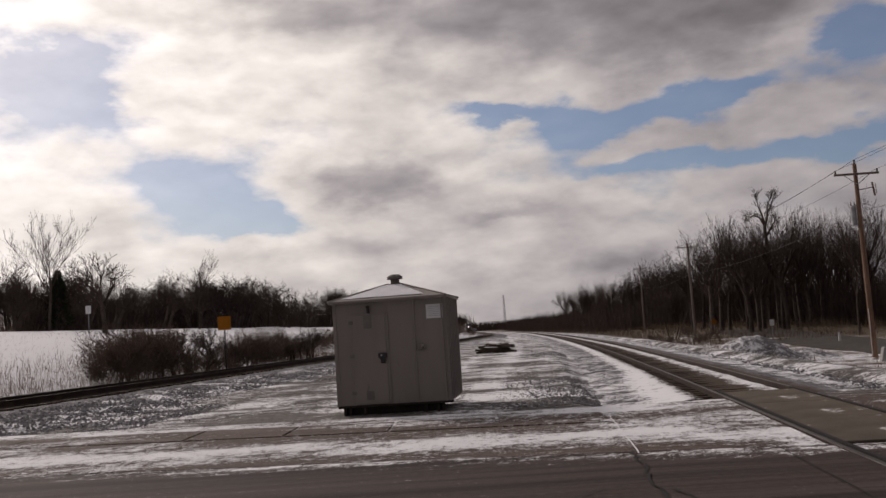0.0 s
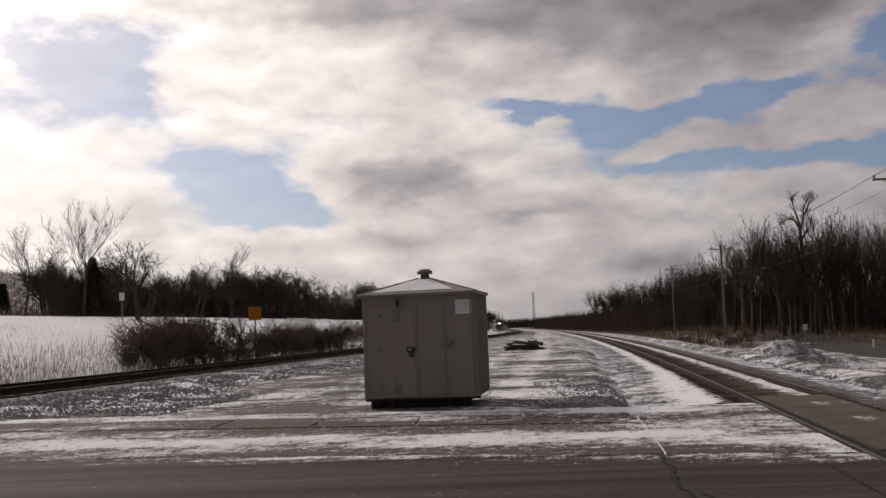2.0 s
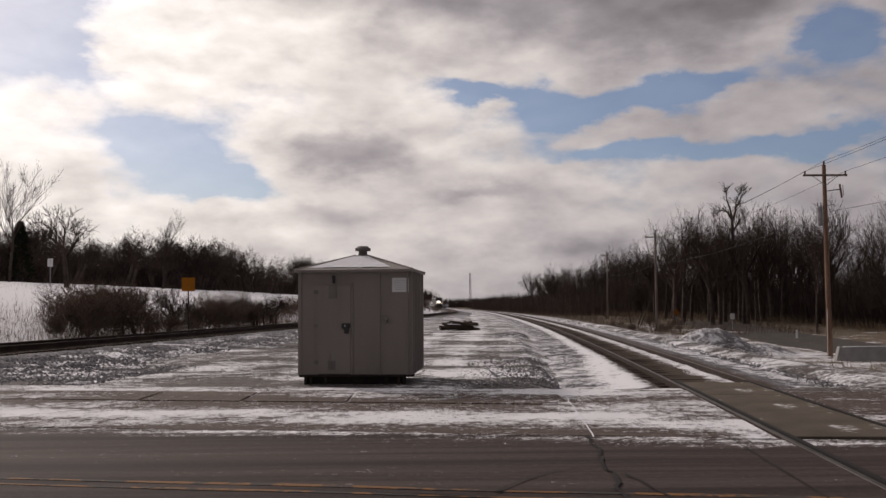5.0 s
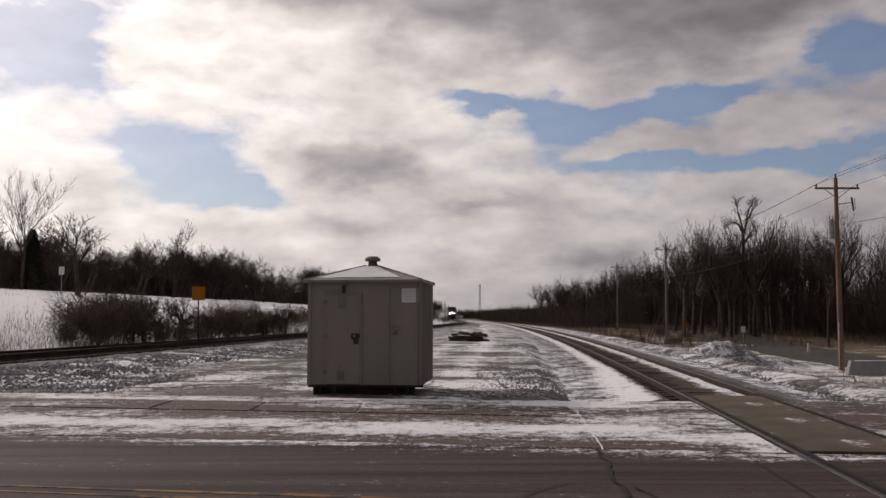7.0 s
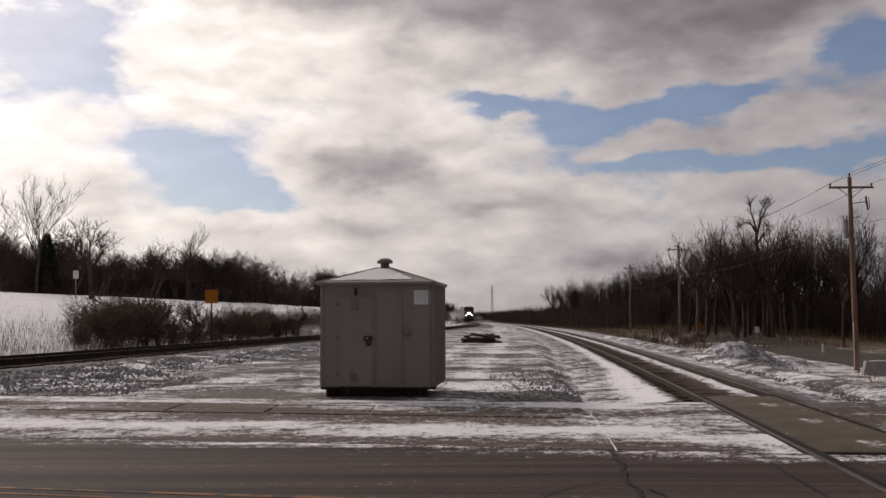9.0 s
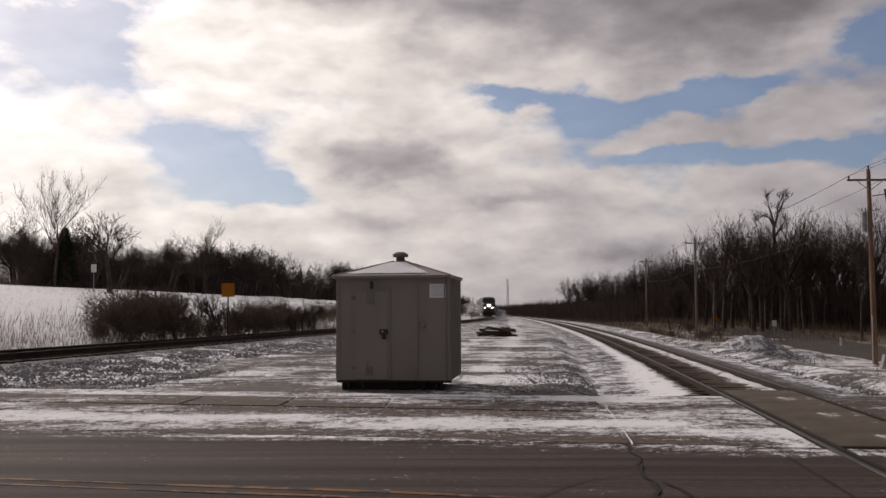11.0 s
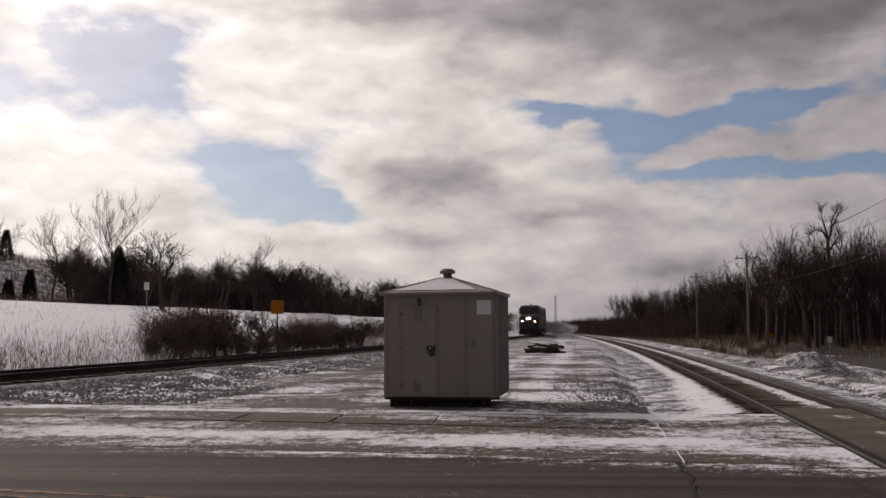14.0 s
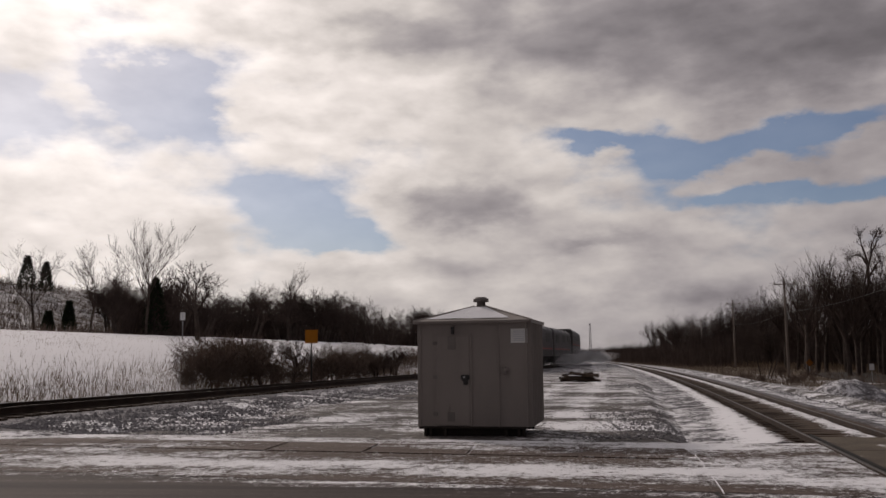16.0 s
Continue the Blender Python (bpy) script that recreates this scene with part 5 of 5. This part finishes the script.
    part("exhaust_stack", box(B(), (0.6, 0.5, 0.2), (0, 12.6, top + 0.1), bevel=0.04), BLACK_STEEL, loco)
    part("horn", rod(B(), (0.2, 3.6, top + 0.1), (0.2, 3.2, top + 0.16), 0.05, 0.1, 10), STEEL, loco)
    return loco


LOCO_A = build_loco("locomotive", "passenger diesel locomotive with bright headlights on the track", True)
LOCO_B = build_loco("locomotive", "second passenger diesel locomotive coupled behind", False)


COACH_LENGTH = 25.9


def build_coach():
    """A tall two-level coach, front end at y = 0, rail top at z = 0."""
    coach = thing("passenger_coach", "tall dusty silver two-level passenger coach behind the locomotives", "railway coach", group="coaches")
    h, top = 1.52, 4.92
    bm = loft(B(), [hull(0.25, h - 0.1, 0.75, top - 0.1), hull(0.5, h, 0.7, top), hull(COACH_LENGTH - 0.5, h, 0.7, top), hull(COACH_LENGTH - 0.25, h - 0.1, 0.75, top - 0.1)])
    body = part("body", bm, LOCO_SILVER, coach, "dusty silver body")
    for y in (0.12, COACH_LENGTH - 0.12):
        part("gangway", box(B(), (1.3, 0.3, 2.2), (0, y, 3.2), bevel=0.05), UNDER, coach, "dark gangway bellows")
    part("underframe", box(B(), (2.6, COACH_LENGTH - 8, 0.4), (0, COACH_LENGTH / 2, 0.55), bevel=0.04), UNDER, coach)
    for sx in (-1, 1):
        part("stripe", box(B(), (0.014, COACH_LENGTH - 1.4, 0.16), (sx * (h + 0.006), COACH_LENGTH / 2, 2.75)), LOCO_RED, coach, "red stripe")
        part("door", box(B(), (0.03, 0.9, 1.95), (sx * (h + 0.006), COACH_LENGTH / 2, 1.72), bevel=0.01), LOCO_DARK, coach)
        for i in range(12):
            part("window", box(B(), (0.024, 1.25, 0.6), (sx * (h + 0.005), 2.2 + 1.95 * i, 3.5), bevel=0.008), LOCO_GLASS, body)
        for i in (0, 1, 2, 8, 9, 10):
            part("window", box(B(), (0.024, 1.1, 0.55), (sx * (h + 0.005), 3.4 + 1.95 * i, 1.9), bevel=0.008), LOCO_GLASS, body)
    for y in (3.2, COACH_LENGTH - 3.2):
        bogie = part("bogie", box(B(), (2.4, 3.2, 0.4), (0, y, 0.6), bevel=0.06), UNDER, coach)
        for dy in (-1.25, 1.25):
            for sx in (-1, 1):
                part("wheel", rod(B(), (sx * 0.70, y + dy, 0.46), (sx * 0.83, y + dy, 0.46), 0.455, 0.455, 24), UNDER, bogie)
    return coach


COACH_A = build_coach()
COACH_B = copy_thing(COACH_A, pose(0, 900, 0))


# powder snow whirled up behind the train: many thin drifting wisps
def snow_mist():
    m = bpy.data.materials.new("powder_snow")
    m.use_nodes = True
    tree = m.node_tree
    k = Nodes(tree)
    out, shader = tree.nodes["Material Output"], tree.nodes["Principled BSDF"]
    shader.inputs["Base Color"].default_value = (0.80, 0.80, 0.83, 1)
    shader.inputs["Roughness"].default_value = 1.0
    where = tree.nodes.new("ShaderNodeTexCoord").outputs["Object"]
    veil, soft_light = tree.nodes.new("ShaderNodeMixShader"), tree.nodes.new("ShaderNodeBsdfTranslucent")
    soft_light.inputs["Color"].default_value = (0.86, 0.86, 0.89, 1)
    veil.inputs[0].default_value = 0.6
    tree.links.new(shader.outputs[0], veil.inputs[1])
    tree.links.new(soft_light.outputs[0], veil.inputs[2])
    clear, mix = tree.nodes.new("ShaderNodeBsdfTransparent"), tree.nodes.new("ShaderNodeMixShader")
    k.put(mix.inputs[0], k.ramp(k.noise(where, 0.9, 5, 0.65), 0.36, 0.78, 0.0, 0.26))
    tree.links.new(clear.outputs[0], mix.inputs[1])
    tree.links.new(veil.outputs[0], mix.inputs[2])
    tree.links.new(mix.outputs[0], out.inputs[0])
    return m


def build_powder():
    rnd = random.Random(77)
    bm = B()
    for i in range(46):
        s = rnd.random()
        y = 16 + 46 * s
        size = 0.35 + 0.95 * s * rnd.uniform(0.4, 1.2) * (1 if y < 48 else 0.75)
        x = rnd.choice((-1, 1)) * rnd.uniform(1.0, 2.2 + 2.2 * s) if y < 44 else rnd.uniform(-3.5, 4.5)
        m = pose(x, y, 0.2 + size * 0.45 + rnd.uniform(0, 0.9) * s, 0, 0, rnd.uniform(0, 360)) @ Matrix.Diagonal((size * 1.1, size * 1.7, size * 0.75, 1))
        bmesh.ops.create_icosphere(bm, subdivisions=2, radius=1, matrix=m)
    for i in range(34):
        y, size = rnd.uniform(22, 80), rnd.uniform(0.6, 1.35)
        m = pose(1.6 + abs(rnd.gauss(0, 1.1)), y, size * 0.35 + abs(rnd.gauss(0, 0.6)), 0, 0, rnd.uniform(0, 360)) @ Matrix.Diagonal((size * 1.1, size * 1.9, size * 0.65, 1))
        bmesh.ops.create_icosphere(bm, subdivisions=2, radius=1, matrix=m)
    for i in range(30):
        y, size = rnd.uniform(20, 92), rnd.uniform(0.8, 1.7)
        m = pose(rnd.uniform(-6.5, -1.7), y, size * 0.5 + rnd.uniform(0, 2.2), 0, 0, rnd.uniform(0, 360)) @ Matrix.Diagonal((size * 1.1, size * 1.8, size * 0.7, 1))
        bmesh.ops.create_icosphere(bm, subdivisions=2, radius=1, matrix=m)
    for v in bm.verts:
        v.co += Vector((rough_noise(v.co.x, v.co.y, 0.9, v.co.z), rough_noise(v.co.y, v.co.z, 0.9, 5), rough_noise(v.co.z, v.co.x, 0.9, 9))) * 0.35
    cloud = part("powder_snow", bm, snow_mist(), None, "", True)
    cloud.visible_shadow = False
    tagged(cloud, "powder snow whirled up behind the passing train", "blown snow", kind="stuff")
    return cloud


POWDER = build_powder()


# ---- what moves: the train comes on along its track ----
SPEED, FRONT_AT_14 = 26.5, 131.0


def on_track(y):
    along, _ = frame_at(LEFT_X, y)
    return pose(float(LEFT_X(y)), y, float(left_z(y)), 0, 0, -math.degrees(math.atan2(along.x, along.y)))


def chord(y, length=LENGTH, inset=4.2):
    """A car whose two ends both sit on the rails."""
    a, b = float(LEFT_X(y + inset)), float(LEFT_X(y + length - inset))
    turn = math.atan2(b - a, length - 2 * inset)
    return pose(a - math.tan(turn) * inset, y, float(left_z(y)), 0, 0, -math.degrees(turn))


def motions():
    times = [0.5 * i for i in range(33)]
    # the train runs at an even speed and slows a little at the end
    front = lambda t: FRONT_AT_14 - SPEED * (t - 14.0) + 1.15 * max(0.0, t - 13.2) ** 2 - 0.74
    walk(LOCO_A, [(t, chord(front(t))) for t in times])
    walk(LOCO_B, [(t, chord(front(t) + LENGTH + 0.4) @ pose(0, LENGTH, 0, 0, 0, 180)) for t in times])
    for coach, behind in ((COACH_A, 2 * LENGTH + 0.8), (COACH_B, 2 * LENGTH + COACH_LENGTH + 1.2)):
        walk(coach, [(t, chord(front(t) + behind, COACH_LENGTH, 3.2)) for t in times])
    walk(POWDER, [(t, on_track(front(t))) for t in times])


motions()
